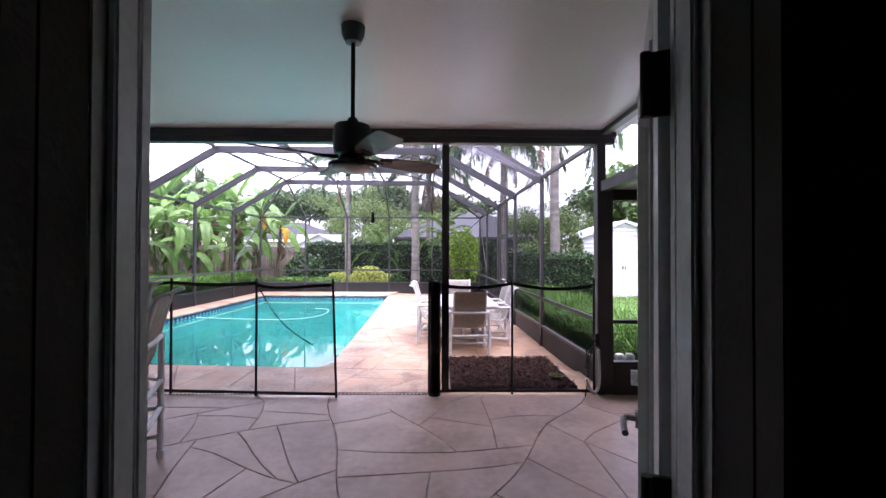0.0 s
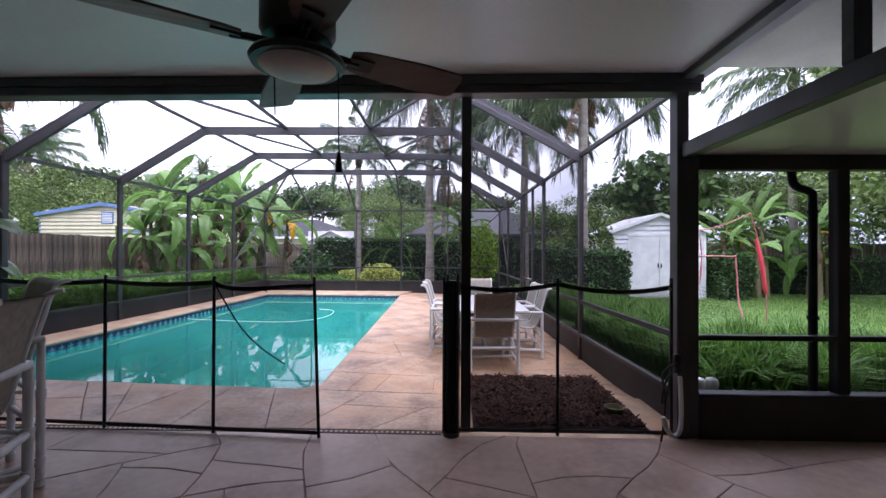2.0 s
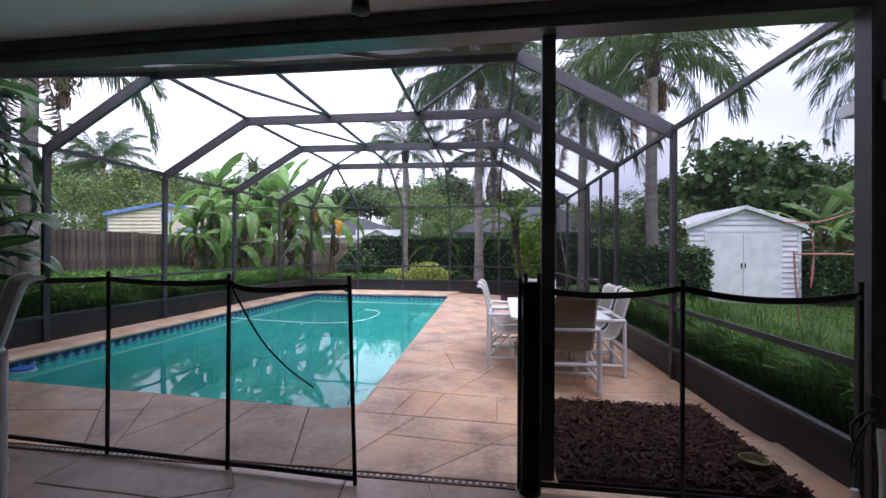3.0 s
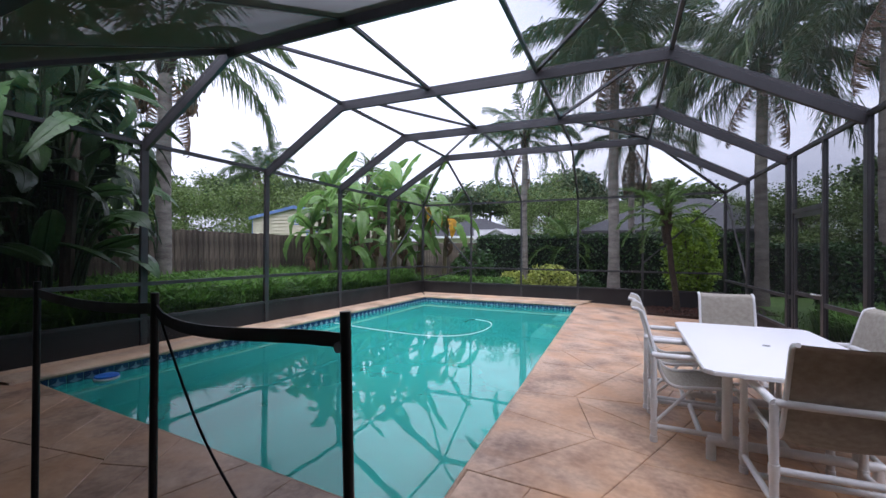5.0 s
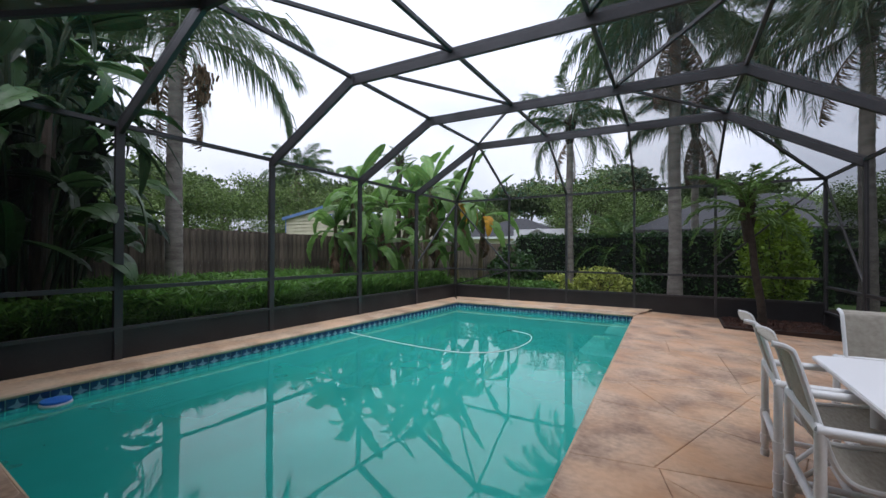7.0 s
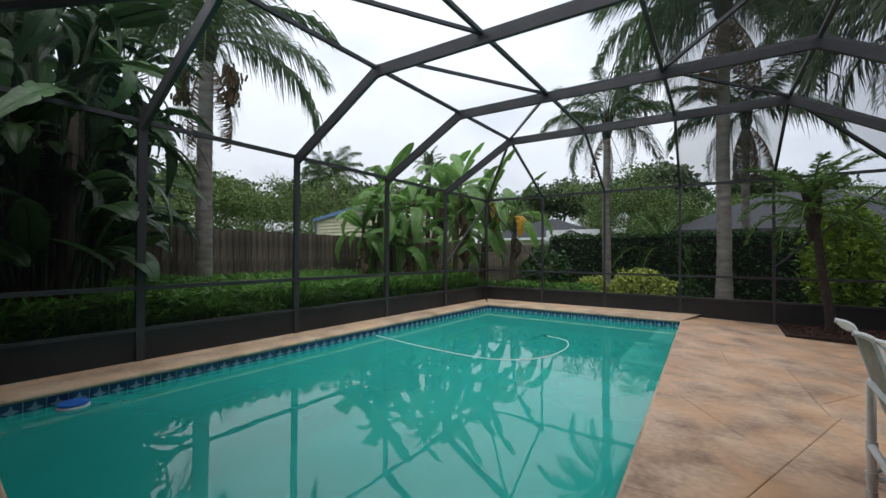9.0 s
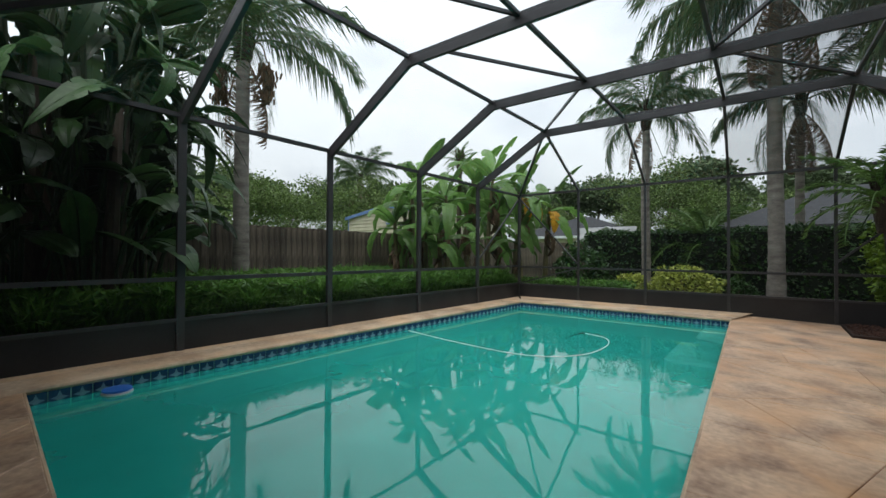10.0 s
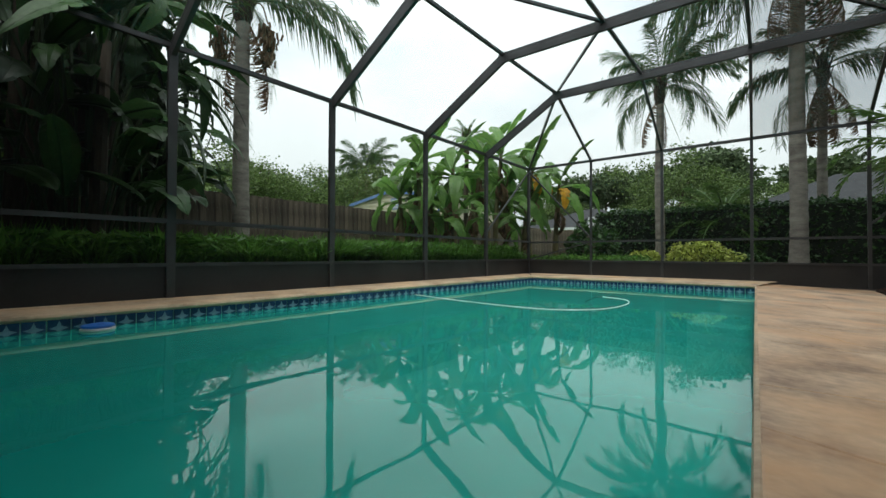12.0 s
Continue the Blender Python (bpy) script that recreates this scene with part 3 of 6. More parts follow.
    for p in (p0, p1):
        put("post", bar_bm(at(p, -0.1), at(p, EAVE), 0.05, 0.05, (0, 1, 0)), BRONZE)
    put("rail", bar_bm(at(p0, 1.98), at(p1, 1.98), 0.05, 0.06), BRONZE)
    for q0, q1 in ((a, p0), (p1, b)):
        for z, w, h in ((0.74, 0.04, 0.05), (0.27, 0.06, 0.04)):
            put("rail", bar_bm(at(q0, z), at(q1, z), w, h), BRONZE)
        put("kick_plate", bar_bm(at(q0, 0.06), at(q1, 0.06), 0.012, 0.40), KICK)
        put("screen_panel", quad_bm(at(q0, 0.27), at(q1, 0.27), at(q1, EAVE), at(q0, EAVE)), SIDE_SCREEN)
    put("screen_panel", quad_bm(at(p0, 1.98), at(p1, 1.98), at(p1, EAVE), at(p0, EAVE)), SIDE_SCREEN)
    r0, r1 = p0 + dv * 0.035, p1 - dv * 0.035
    bm = bmesh.new()
    for p in (r0 + dv * 0.025, r1 - dv * 0.025):
        bar(bm, at(p, -0.08), at(p, 1.94), 0.03, 0.05, dv)
    for z, h in ((-0.04, 0.08), (0.30, 0.05), (0.82, 0.05), (1.91, 0.06)):
        bar(bm, at(r0 + dv * 0.052, z), at(r1 - dv * 0.052, z), 0.03, h)
    door = put("screen_door", bm, BRONZE, root, "dark bronze hinged screen door")
    put("screen_panel", quad_bm(at(r0, 0.3), at(r1, 0.3), at(r1, 1.9), at(r0, 1.9)), SIDE_SCREEN, door)
    put("kick_plate", bar_bm(at(r0, 0.13), at(r1, 0.13), 0.01, 0.32), KICK, door)
    h = at(r0 + dv * 0.03, 0.86)
    put("lever", tube_bm([h, h + Vector((-0.06, 0, 0)), h + Vector((-0.07, 0.13, 0))], 0.011, 8), WHITE, door, "pale lever handle")
    return root


cage()

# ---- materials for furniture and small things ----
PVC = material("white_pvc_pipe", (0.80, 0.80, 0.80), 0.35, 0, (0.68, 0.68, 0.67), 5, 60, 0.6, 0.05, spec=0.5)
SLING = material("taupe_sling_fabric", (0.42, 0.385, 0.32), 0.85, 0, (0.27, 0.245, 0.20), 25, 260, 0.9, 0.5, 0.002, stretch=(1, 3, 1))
RESIN = material("white_table_panel", (0.86, 0.86, 0.865), 0.30, 0, (0.85, 0.85, 0.855), 2.5, 40, 1.0, 0.04, rough_vary=0.02)
FROSTED = material("frosted_table_glass", (0.50, 0.53, 0.58), 0.12, 0, (0.42, 0.45, 0.50), 2, 30, 0.5, 0.02, spec=0.7)
BLADE_WOOD = material("brown_fan_blade", (0.11, 0.066, 0.04), 0.45, 0, (0.06, 0.036, 0.022), 4, 50, 0.8, 0.1, stretch=(1, 6, 1))
LAMP_GLASS = material("frosted_lamp_glass", (0.62, 0.58, 0.52), 0.4, 0, (0.55, 0.5, 0.45), 4, 40, 0.5, 0.05)
FAN_BLACK = material("bronze_black_metal", (0.02, 0.02, 0.02), 0.38, 0.3, (0.012, 0.012, 0.012), 5, 60, 0.6, 0.05)
STEEL = material("dull_steel", (0.35, 0.35, 0.36), 0.4, 0.9, (0.22, 0.22, 0.23), 8, 80, 0.6, 0.1)
BLUE_PLASTIC = material("blue_plastic", (0.03, 0.16, 0.55), 0.4, 0, (0.02, 0.1, 0.4), 6, 60, 0.5, 0.05)
HOSE = material("white_hose", (0.72, 0.72, 0.70), 0.5, 0, (0.55, 0.55, 0.53), 8, 80, 0.6, 0.1)
CHIP = material("red_brown_mulch_chip", (0.085, 0.035, 0.022), 0.95, 0, (0.03, 0.015, 0.01), 10, 80, 0.9, 0.6, 0.01, per_island=0.5)
POT_GREEN = material("olive_plastic_pot", (0.17, 0.15, 0.06), 0.6, 0, (0.10, 0.09, 0.035), 8, 60, 0.6, 0.1)


# ---- french door and its frame ----
DF = tagged(new("door_frame"), "white painted wooden door frame", kind="structure")
for x0, x1, y0, y1, z0, z1 in ((-0.529, -0.485, 0.575, 0.668, 0, 2.115), (-0.484, -0.468, 0.60, 0.632, 0, 2.08), (-0.545, -0.482, 0.669, 0.695, 0, 2.16),
                               (0.385, 0.469, 0.575, 0.668, 0, 2.115), (0.372, 0.384, 0.60, 0.632, 0, 2.08), (0.388, 0.53, 0.669, 0.69, 0, 2.16),
                               (-0.484, 0.384, 0.575, 0.668, 2.085, 2.118)):
    part("jamb", box_bm(x0, x1, y0, y1, z0, z1, bevel=0.004), WHITE, DF)
# Added boxes, near black in place of the shade inside the doorway.
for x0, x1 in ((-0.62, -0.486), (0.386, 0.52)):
    part("inner_casing", box_bm(x0, x1, 0.455, 0.5035, 0, 2.2, bevel=0.004), DARK_CLOTH_AND_SHADE, DF, "inner casing coloured dark for the doorway's shade")
    part("inner_reveal", box_bm(max(x0, -0.529), min(x1, 0.469), 0.504, 0.574, 0, 2.115), DARK_CLOTH_AND_SHADE, DF)
part("threshold", box_bm(-0.484, 0.384, 0.52, 0.70, 0.0005, 0.022, bevel=0.004), STEEL, DF)
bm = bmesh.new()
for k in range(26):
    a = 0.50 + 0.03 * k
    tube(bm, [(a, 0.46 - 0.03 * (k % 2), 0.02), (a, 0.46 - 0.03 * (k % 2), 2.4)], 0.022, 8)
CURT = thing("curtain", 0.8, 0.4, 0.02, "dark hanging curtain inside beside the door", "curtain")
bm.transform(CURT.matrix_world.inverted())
part("cloth", bm, DARK_CLOTH_AND_SHADE, CURT, smooth=True)


def french_door():
    root = tagged(new("door_1"), "open white glazed patio door leaf with a lever handle", "door", kind="structure")
    a = math.degrees(math.atan2(1.44 - 0.70, 0.72 - 0.395))
    root.matrix_world = pose(0.395, 0.695, 0.015, 0, 0, a)
    for x0, x1, z0, z1 in ((0.0, 0.115, 0, 2.04), (0.715, 0.83, 0, 2.04), (0.117, 0.713, 0, 0.24), (0.117, 0.713, 1.92, 2.04)):
        part("stile" if z1 - z0 > 1 else "rail", box_bm(x0, x1, -0.02, 0.02, z0, z1, bevel=0.004), WHITE, root)
    for x0, x1, z0, z1 in ((0.117, 0.14, 0.242, 1.918), (0.69, 0.713, 0.242, 1.918), (0.142, 0.688, 0.242, 0.265), (0.142, 0.688, 1.895, 1.918)):
        part("glazing_bead", box_bm(x0, x1, -0.026, 0.026, z0, z1, bevel=0.005), WHITE, root)
    pane = part("pane", box_bm(0.14, 0.69, -0.003, 0.003, 0.262, 1.9), GLASS, root)
    pane.visible_shadow = False
    for s in (1, -1):
        part("handle", tube_bm(bend([(0.775, s * 0.021, 0.92), (0.775, s * 0.06, 0.92), (0.74, s * 0.07, 0.92), (0.66, s * 0.065, 0.91)], 4), 0.011, 8), STEEL, root, "steel lever handle", smooth=True)
        part("rosette", tube_bm([(0.775, s * 0.0205, 0.92), (0.775, s * 0.032, 0.92)], 0.03, 14), STEEL, root)
        part("deadbolt", tube_bm([(0.775, s * 0.0205, 1.06), (0.775, s * 0.045, 1.06)], 0.026, 14), WHITE, root)
    for z in (0.2, 1.0, 1.72):
        bm = box_bm(-0.012, -0.002, -0.03, 0.035, z, z + 0.11)
        tube(bm, [(-0.012, 0.04, z), (-0.012, 0.04, z + 0.11)], 0.009, 10)
        part("hinge", bm, FAN_BLACK, root, "dark door hinge")
    return root


french_door()


# ---- ceiling fan ----
def ceiling_fan():
    root = thing("ceiling_fan", -0.505, 2.41, CEIL, "black ceiling fan with brown blades and a frosted lamp", "ceiling fan")
    part("canopy", lathe(bmesh.new(), [(0.015, -0.10), (0.045, -0.095), (0.065, -0.05), (0.07, -0.001)], 24), FAN_BLACK, root, smooth=True)
    part("downrod", tube_bm([(0, 0, -0.09), (0, 0, -0.58)], 0.013, 12), FAN_BLACK, root, smooth=True)
    part("motor", lathe(bmesh.new(), [(0.03, -0.76), (0.10, -0.755), (0.112, -0.73), (0.112, -0.62), (0.10, -0.585), (0.04, -0.57), (0.025, -0.54)], 32), FAN_BLACK, root, smooth=True)
    kit = part("light_kit", lathe(bmesh.new(), [(0.03, -0.83), (0.135, -0.832), (0.142, -0.82), (0.135, -0.808), (0.085, -0.79), (0.07, -0.762), (0.03, -0.758)], 32), FAN_BLACK, root, "black flared lamp fitting", smooth=True)
    part("lamp_glass", lathe(bmesh.new(), [(0.01, -0.862), (0.06, -0.857), (0.105, -0.843), (0.115, -0.834)], 32), LAMP_GLASS, kit, "unlit frosted glass bowl", smooth=True)
    for a in (32, 120, 213, 300):
        m = pose(0, 0, -0.775, 0, 0, a) @ pose(0, 0, 0, -13, 0, 0) @ Matrix.Scale(0.95, 4)
        bm = bmesh.new()
        out = [(0.17, -0.045), (0.22, -0.062), (0.43, -0.075), (0.58, -0.07), (0.60, -0.05), (0.61, 0.05), (0.59, 0.072), (0.43, 0.078), (0.22, 0.062), (0.17, 0.045)]
        top, low = [bm.verts.new((x, y, 0.004)) for x, y in out], [bm.verts.new((x, y, -0.004)) for x, y in out]
        bm.faces.new(top)
        bm.faces.new(low[::-1])
        for k in range(len(out)):
            bm.faces.new((top[k], low[k], low[(k + 1) % len(out)], top[(k + 1) % len(out)]))
        bm.transform(m)
        blade = part("blade", bm, BLADE_WOOD, root)
        bm = tube_bm([(0.09, 0, 0.0), (0.15, 0.0, -0.002), (0.2, 0.0, -0.008)], [0.012, 0.012, 0.01], 8)
        slab(bm, 0.17, 0.25, -0.03, 0.03, -0.011, -0.0045)
        bm.transform(m)
        part("blade_arm", bm, FAN_BLACK, blade, "black blade bracket")
    for x, y, z, tassel in ((0.11, 0.05, -1.08, True), (-0.10, 0.06, -0.96, False)):
        part("pull_chain", tube_bm([(x, y, -0.82), (x + 0.003, y, z)], 0.0025, 6), FAN_BLACK, root)
        if tassel:
            part("pull_knob", lathe(bmesh.new(), [(0.004, z - 0.07), (0.012, z - 0.068), (0.009, z - 0.03), (0.006, z - 0.01), (0.003, z)], 12, Matrix.Translation((x + 0.003, y, 0))), FAN_BLACK, root, smooth=True)
    return root


ceiling_fan()


# ---- pvc furniture ----
def pvc_chair(name, label, category, group, seat, arm, back, bar_height=False):
    """A pipe chair that faces +y, with one sling for seat and back."""
    root = thing(name, 0, 0, 0, label, category, group)
    R = 0.021
    hw, fy, by = 0.29, 0.27, -0.27
    for x in (-hw, hw):
        for y in (fy, by):
            leg = part("leg", tube_bm([(x, y, 0.035), (x, y, arm)], R, 12), PVC, root, smooth=True)
            part("foot_cap", lathe(bmesh.new(), [(0.020, 0.0), (0.0255, 0.004), (0.0255, 0.05), (R, 0.053)], 12, Matrix.Translation((x, y, 0))), PVC, leg, "pvc end cap", smooth=True)
            for z in ((0.12, seat - 0.13) if not bar_height else (0.15, 0.36, seat - 0.1)):
                part("coupling", tube_bm([(x, y, z - 0.03), (x, y, z + 0.03)], R + 0.005, 12), PVC, leg, smooth=True)
        part("arm", tube_bm([(x, fy + 0.05, arm + 0.002), (x, fy, arm + 0.004), (x, by, arm + 0.004), (x, by - 0.012, arm + 0.004)], R + 0.001, 12), PVC, root, smooth=True)
        for z in ((0.12,) if not bar_height else (0.15, 0.36)):
            part("stretcher", tube_bm([(x, by, z), (x, fy, z)], R - 0.003, 10), PVC, root, smooth=True)
        rail = [(x * 0.83, 0.29, seat - 0.02), (x * 0.83, 0.24, seat + 0.015), (x * 0.83, 0.05, seat), (x * 0.83, -0.12, seat - 0.01), (x * 0.83, -0.205, seat + 0.05), (x * 0.83, -0.265, arm + 0.02), (x * 0.83, -0.335, back - 0.06), (x * 0.83, -0.365, back - 0.01), (x * 0.83, -0.42, back + 0.005)]
        part("sling_rail", tube_bm(bend(rail, 4), 0.013, 8), PVC, root, smooth=True)
        part("seat_strut", tube_bm([(x * 0.83, -0.02, seat - 0.01), (x, by + 0.0, 0.14 if not bar_height else seat - 0.1)], 0.012, 8), PVC, root, smooth=True)
    part("back_bar", tube_bm([(-hw, by, arm + 0.004), (hw, by, arm + 0.004)], R, 12), PVC, root, smooth=True)
    part("back_bar", tube_bm([(-hw, by, seat - 0.13 if not bar_height else seat - 0.1), (hw, by, seat - 0.13 if not bar_height else seat - 0.1)], R - 0.002, 12), PVC, root, smooth=True)
    part("front_bar", tube_bm([(-hw, fy, seat - 0.04), (hw, fy, seat - 0.04)], R - 0.002, 12), PVC, root, smooth=True)
    part("cross_bar", tube_bm([(-hw, 0.02, 0.12 if not bar_height else 0.36), (hw, 0.02, 0.12 if not bar_height else 0.36)], R - 0.003, 10), PVC, root, smooth=True)
    if bar_height:
        part("foot_rest", tube_bm([(-hw, fy, 0.28), (hw, fy, 0.28)], R, 12), PVC, root, smooth=True)
        part("back_bar", tube_bm([(-hw, by, 0.36), (hw, by, 0.36)], R - 0.002, 12), PVC, root, smooth=True)
    bm = bmesh.new()
    curve = bend([(0, 0.28, seat - 0.004), (0, 0.24, seat + 0.018), (0, 0.05, seat - 0.006), (0, -0.12, seat - 0.018), (0, -0.20, seat + 0.05), (0, -0.26, arm + 0.02), (0, -0.33, back - 0.06), (0, -0.36, back - 0.008), (0, -0.415, back + 0.008)], 4)
    rows = []
    for p in curve:
        ring = []
        for u in (-1, -0.5, 0, 0.5, 1):
            sag = 0.02 * (1 - u * u)
            ring.append((p.x + u * hw * 0.81, p.y - sag * 0.5 * (1 if p.z > seat + 0.06 else 0), p.z - sag * (0.3 if p.z > seat + 0.06 else 1.0)))
        rows.append(ring)
    for off in (0.0, -0.004):
        vs = [[bm.verts.new((x, y + off, z + off)) for x, y, z in r] for r in rows]
        for r, s in zip(vs, vs[1:]):
            for k in range(4):
                bm.faces.new((r[k], r[k + 1], s[k + 1], s[k]))
    part("sling", bm, SLING, root, "woven taupe sling", smooth=True)
    return root


def place(ob, x, y, z, turn):
    ob.matrix_world = pose(x, y, z, 0, 0, turn)
    return ob


CHAIR = pvc_chair("patio_chair", "white pvc pipe patio chair with a taupe sling", "chair", "chairs round the patio table", 0.42, 0.63, 0.96)
place(CHAIR, -0.07, 7.21, deck_z(-0.1, 7.2), -90)
for x, y, turn in ((-0.09, 7.88, -92), (0.46, 6.46, 2), (0.94, 7.22, 88), (0.95, 7.9, 93), (0.42, 8.42, 180)):
    copy_thing(CHAIR, pose(x, y, deck_z(x, y), 0, 0, turn))


def patio_table():
    root = thing("patio_table", 0.42, 7.32, deck_z(0.42, 7.3), "white panel-topped pvc patio table with pipe legs", "table")
    bm = bmesh.new()
    w, l, c = 0.52, 0.95, 0.05
    out = [(-w + c, -l), (w - c, -l), (w, -l + c), (w, l - c), (w - c, l), (-w + c, l), (-w, l - c), (-w, -l + c)]
    top, low = [bm.verts.new((x, y, 0.715)) for x, y in out], [bm.verts.new((x, y, 0.688)) for x, y in out]
    bm.faces.new(top)
    bm.faces.new(low[::-1])
    for k in range(8):
        bm.faces.new((top[k], low[k], low[(k + 1) % 8], top[(k + 1) % 8]))
    bmesh.ops.bevel(bm, geom=[e for e in bm.edges if abs(e.verts[0].co.z - e.verts[1].co.z) < 1e-4], offset=0.005, segments=2, affect="EDGES")
    part("tabletop", bm, RESIN, root)
    part("umbrella_plug", lathe(bmesh.new(), [(0.018, 0.7135), (0.026, 0.7165), (0.022, 0.719)], 16), STEEL, root, "small grey umbrella hole cap")
    for x in (-0.33, 0.33):
        for y in (-0.5, 0.5):
            part("leg", tube_bm([(x, y, 0.16), (x, y, 0.686)], 0.03, 14), PVC, root, smooth=True)
    for y in (-0.5, 0.5):
        bm = tube_bm([(-0.42, y, 0.0), (-0.42, y, 0.145)], 0.03, 12)
        tube(bm, [(0.42, y, 0.0), (0.42, y, 0.145)], 0.03, 12)
        tube(bm, [(-0.44, y, 0.14), (0.44, y, 0.14)], 0.03, 14)
        part("base_pipe", bm, PVC, root, smooth=True)
        part("top_pipe", tube_bm([(-0.44, y, 0.66), (0.44, y, 0.66)], 0.024, 12), PVC, root, smooth=True)
    part("long_pipe", tube_bm([(0, -0.5, 0.14), (0, 0.5, 0.14)], 0.024, 12), PVC, root, smooth=True)
    return root


patio_table()
STOOL = pvc_chair("bar_stool", "tall white pvc pipe bar stool with a taupe sling", "bar stool", "stools round the bar table", 0.66, 0.885, 1.235, True)
place(STOOL, -2.18, 2.70, 0, 113)
for x, y, turn in ((-2.92, 3.52, 150), (-4.0, 3.85, 185), (-2.75, 1.55, 60)):
    copy_thing(STOOL, pose(x, y, 0, 0, 0, turn))


def bar_table():
    root = thing("bar_table", -3.08, 2.55, 0, "tall oval bar table with a frosted glass top", "table", rz=135)
    bm = bmesh.new()
    out = [(1.15 * math.cos(a), 0.72 * math.sin(a)) for a in (2 * math.pi * k / 48 for k in range(48))]
    top, low = [bm.verts.new((x, y, 1.03)) for x, y in out], [bm.verts.new((x, y, 1.015)) for x, y in out]
    bm.faces.new(top)
    bm.faces.new(low[::-1])
    for k in range(48):
        bm.faces.new((top[k], low[k], low[(k + 1) % 48], top[(k + 1) % 48]))
    part("tabletop", bm, FROSTED, root)
    part("rim", tube_bm([(x * 1.003, y * 1.003, 1.018) for x, y in out], 0.016, 8, closed=True), PVC, root, smooth=True)
    for x in (-0.5, 0.5):
        for y in (-0.33, 0.33):
            part("leg", tube_bm([(x, y, 0), (x, y, 1.012)], 0.028, 12), PVC, root, smooth=True)
        part("stretcher", tube_bm([(x, -0.33, 0.3), (x, 0.33, 0.3)], 0.024, 12), PVC, root, smooth=True)
    part("stretcher", tube_bm([(-0.5, 0, 0.3), (0.5, 0, 0.3)], 0.024, 12), PVC, root, smooth=True)
    return root


bar_table()


# ---- mesh pool fence ----
def mesh_fence(xs, label, sag_last=False, y=4.47, lean_last=0.0, turn=0.0):
    root = thing("pool_fence", xs[0], y, 0, label, "fence", "mesh pool fence sections", turn)
    tops = []
    for k, x in enumerate(xs):
        dx = x - xs[0]
        ln = lean_last if k == 0 else 0.0
        part("post", tube_bm([(dx, 0, 0), (dx + ln, 0, 1.235)], 0.013, 10), BLACK, root, smooth=True)
        tops.append((dx, dx + ln))
    for k in range(len(xs) - 1):
        (b0, t0), (b1, t1) = tops[k], tops[k + 1]
        sag = (0.095 if k == 0 else 0.022) if sag_last else 0.05
        z0 = 1.185
        slack = (lambda t: 1.75 * t ** 1.7 * (1 - t) ** 0.6) if sag_last and k == 0 else (lambda t: 4 * t * (1 - t))
        pts = [(t0 + (t1 - t0) * t, 0, z0 - sag * slack(t) - (0.02 * (1 - t) if k == 0 else 0)) for t in (j / 16 for j in range(17))]
        bm = bmesh.new()
        vs = [(bm.verts.new((x, -0.003, z - 0.018)), bm.verts.new((x, -0.003, z + 0.018)), bm.verts.new((x, 0.003, z + 0.018)), bm.verts.new((x, 0.003, z - 0.018))) for x, _, z in pts]
        for r, s in zip(vs, vs[1:]):
            for j in range(4):
                bm.faces.new((r[j], r[(j + 1) % 4], s[(j + 1) % 4], s[j]))
        part("top_strap", bm, BLACK, root)
        part("bottom_strap", bar_bm((b0, 0, 0.035), (b1, 0, 0.035), 0.006, 0.03), BLACK, root)
        bm = bmesh.new()
        lo = [bm.verts.new((b0 + (b1 - b0) * j / 16, 0, 0.045)) for j in range(17)]
        hi = [bm.verts.new((x, 0, z)) for x, _, z in pts]
        for j in range(16):
            bm.faces.new((lo[j], lo[j + 1], hi[j + 1], hi[j]))
        part("mesh_panel", bm, FENCE_MESH, root, "see-through black mesh")
    part("buckle", tube_bm([(tops[0][1] - 0.012, -0.012, 1.15), (tops[0][1] - 0.012, 0.012, 1.15)], 0.013, 12), STEEL, root, "steel eyelet")
    return root


FENCE_MAIN = mesh_fence([-1.06, -1.92, -2.85, -3.84, -4.85, -5.75, -6.44], "black see-through mesh pool fence across the patio edge", True, y=4.32, lean_last=-0.045, turn=-3.6)
mesh_fence([1.668, 0.79, -0.1], "short black mesh pool fence before the mulch bed", y=4.42)
sp = bend([(-0.855, 0.012, 1.165), (-0.80, 0.016, 1.06), (-0.65, 0.022, 0.83), (-0.48, 0.022, 0.67), (-0.28, 0.012, 0.55)], 6)
bm = bmesh.new()
vs = [(bm.verts.new(p + Vector((-0.006, -0.001, -0.002))), bm.verts.new(p + Vector((0.006, -0.001, 0.003))), bm.verts.new(p + Vector((0.006, 0.001, 0.003))), bm.verts.new(p + Vector((-0.006, 0.001, -0.002)))) for p in sp]
for r, s in zip(vs, vs[1:]):
    for j in range(4):
        bm.faces.new((r[j], r[(j + 1) % 4], s[(j + 1) % 4], s[j]))
part("loose_hem", bm, BLACK, FENCE_MAIN, "slack hem of the loose mesh")
ROLL = thing("rolled_fence", -0.04, 4.395, 0, "rolled-up black mesh gate section leaning on the post", "fence")
bm = bmesh.new()
tube(bm, [(0, 0, 0.02), (0, 0, 1.19)], 0.058, 16)
for k in range(5):
    a = k * 1.3
    tube(bm, [(0.06 * math.cos(a), 0.06 * math.sin(a), 0.015), (0.06 * math.cos(a), 0.06 * math.sin(a), 1.2)], 0.006, 5)
part("mesh_roll", bm, FENCE_MESH, ROLL, "layers of rolled mesh", smooth=True)
part("core", tube_bm([(0, 0, 0.0), (0, 0, 1.21)], 0.045, 12), BLACK, ROLL)
part("cap", tube_bm([(0, 0, 0.0), (0, 0, 0.03)], 0.064, 16), BLACK, ROLL)
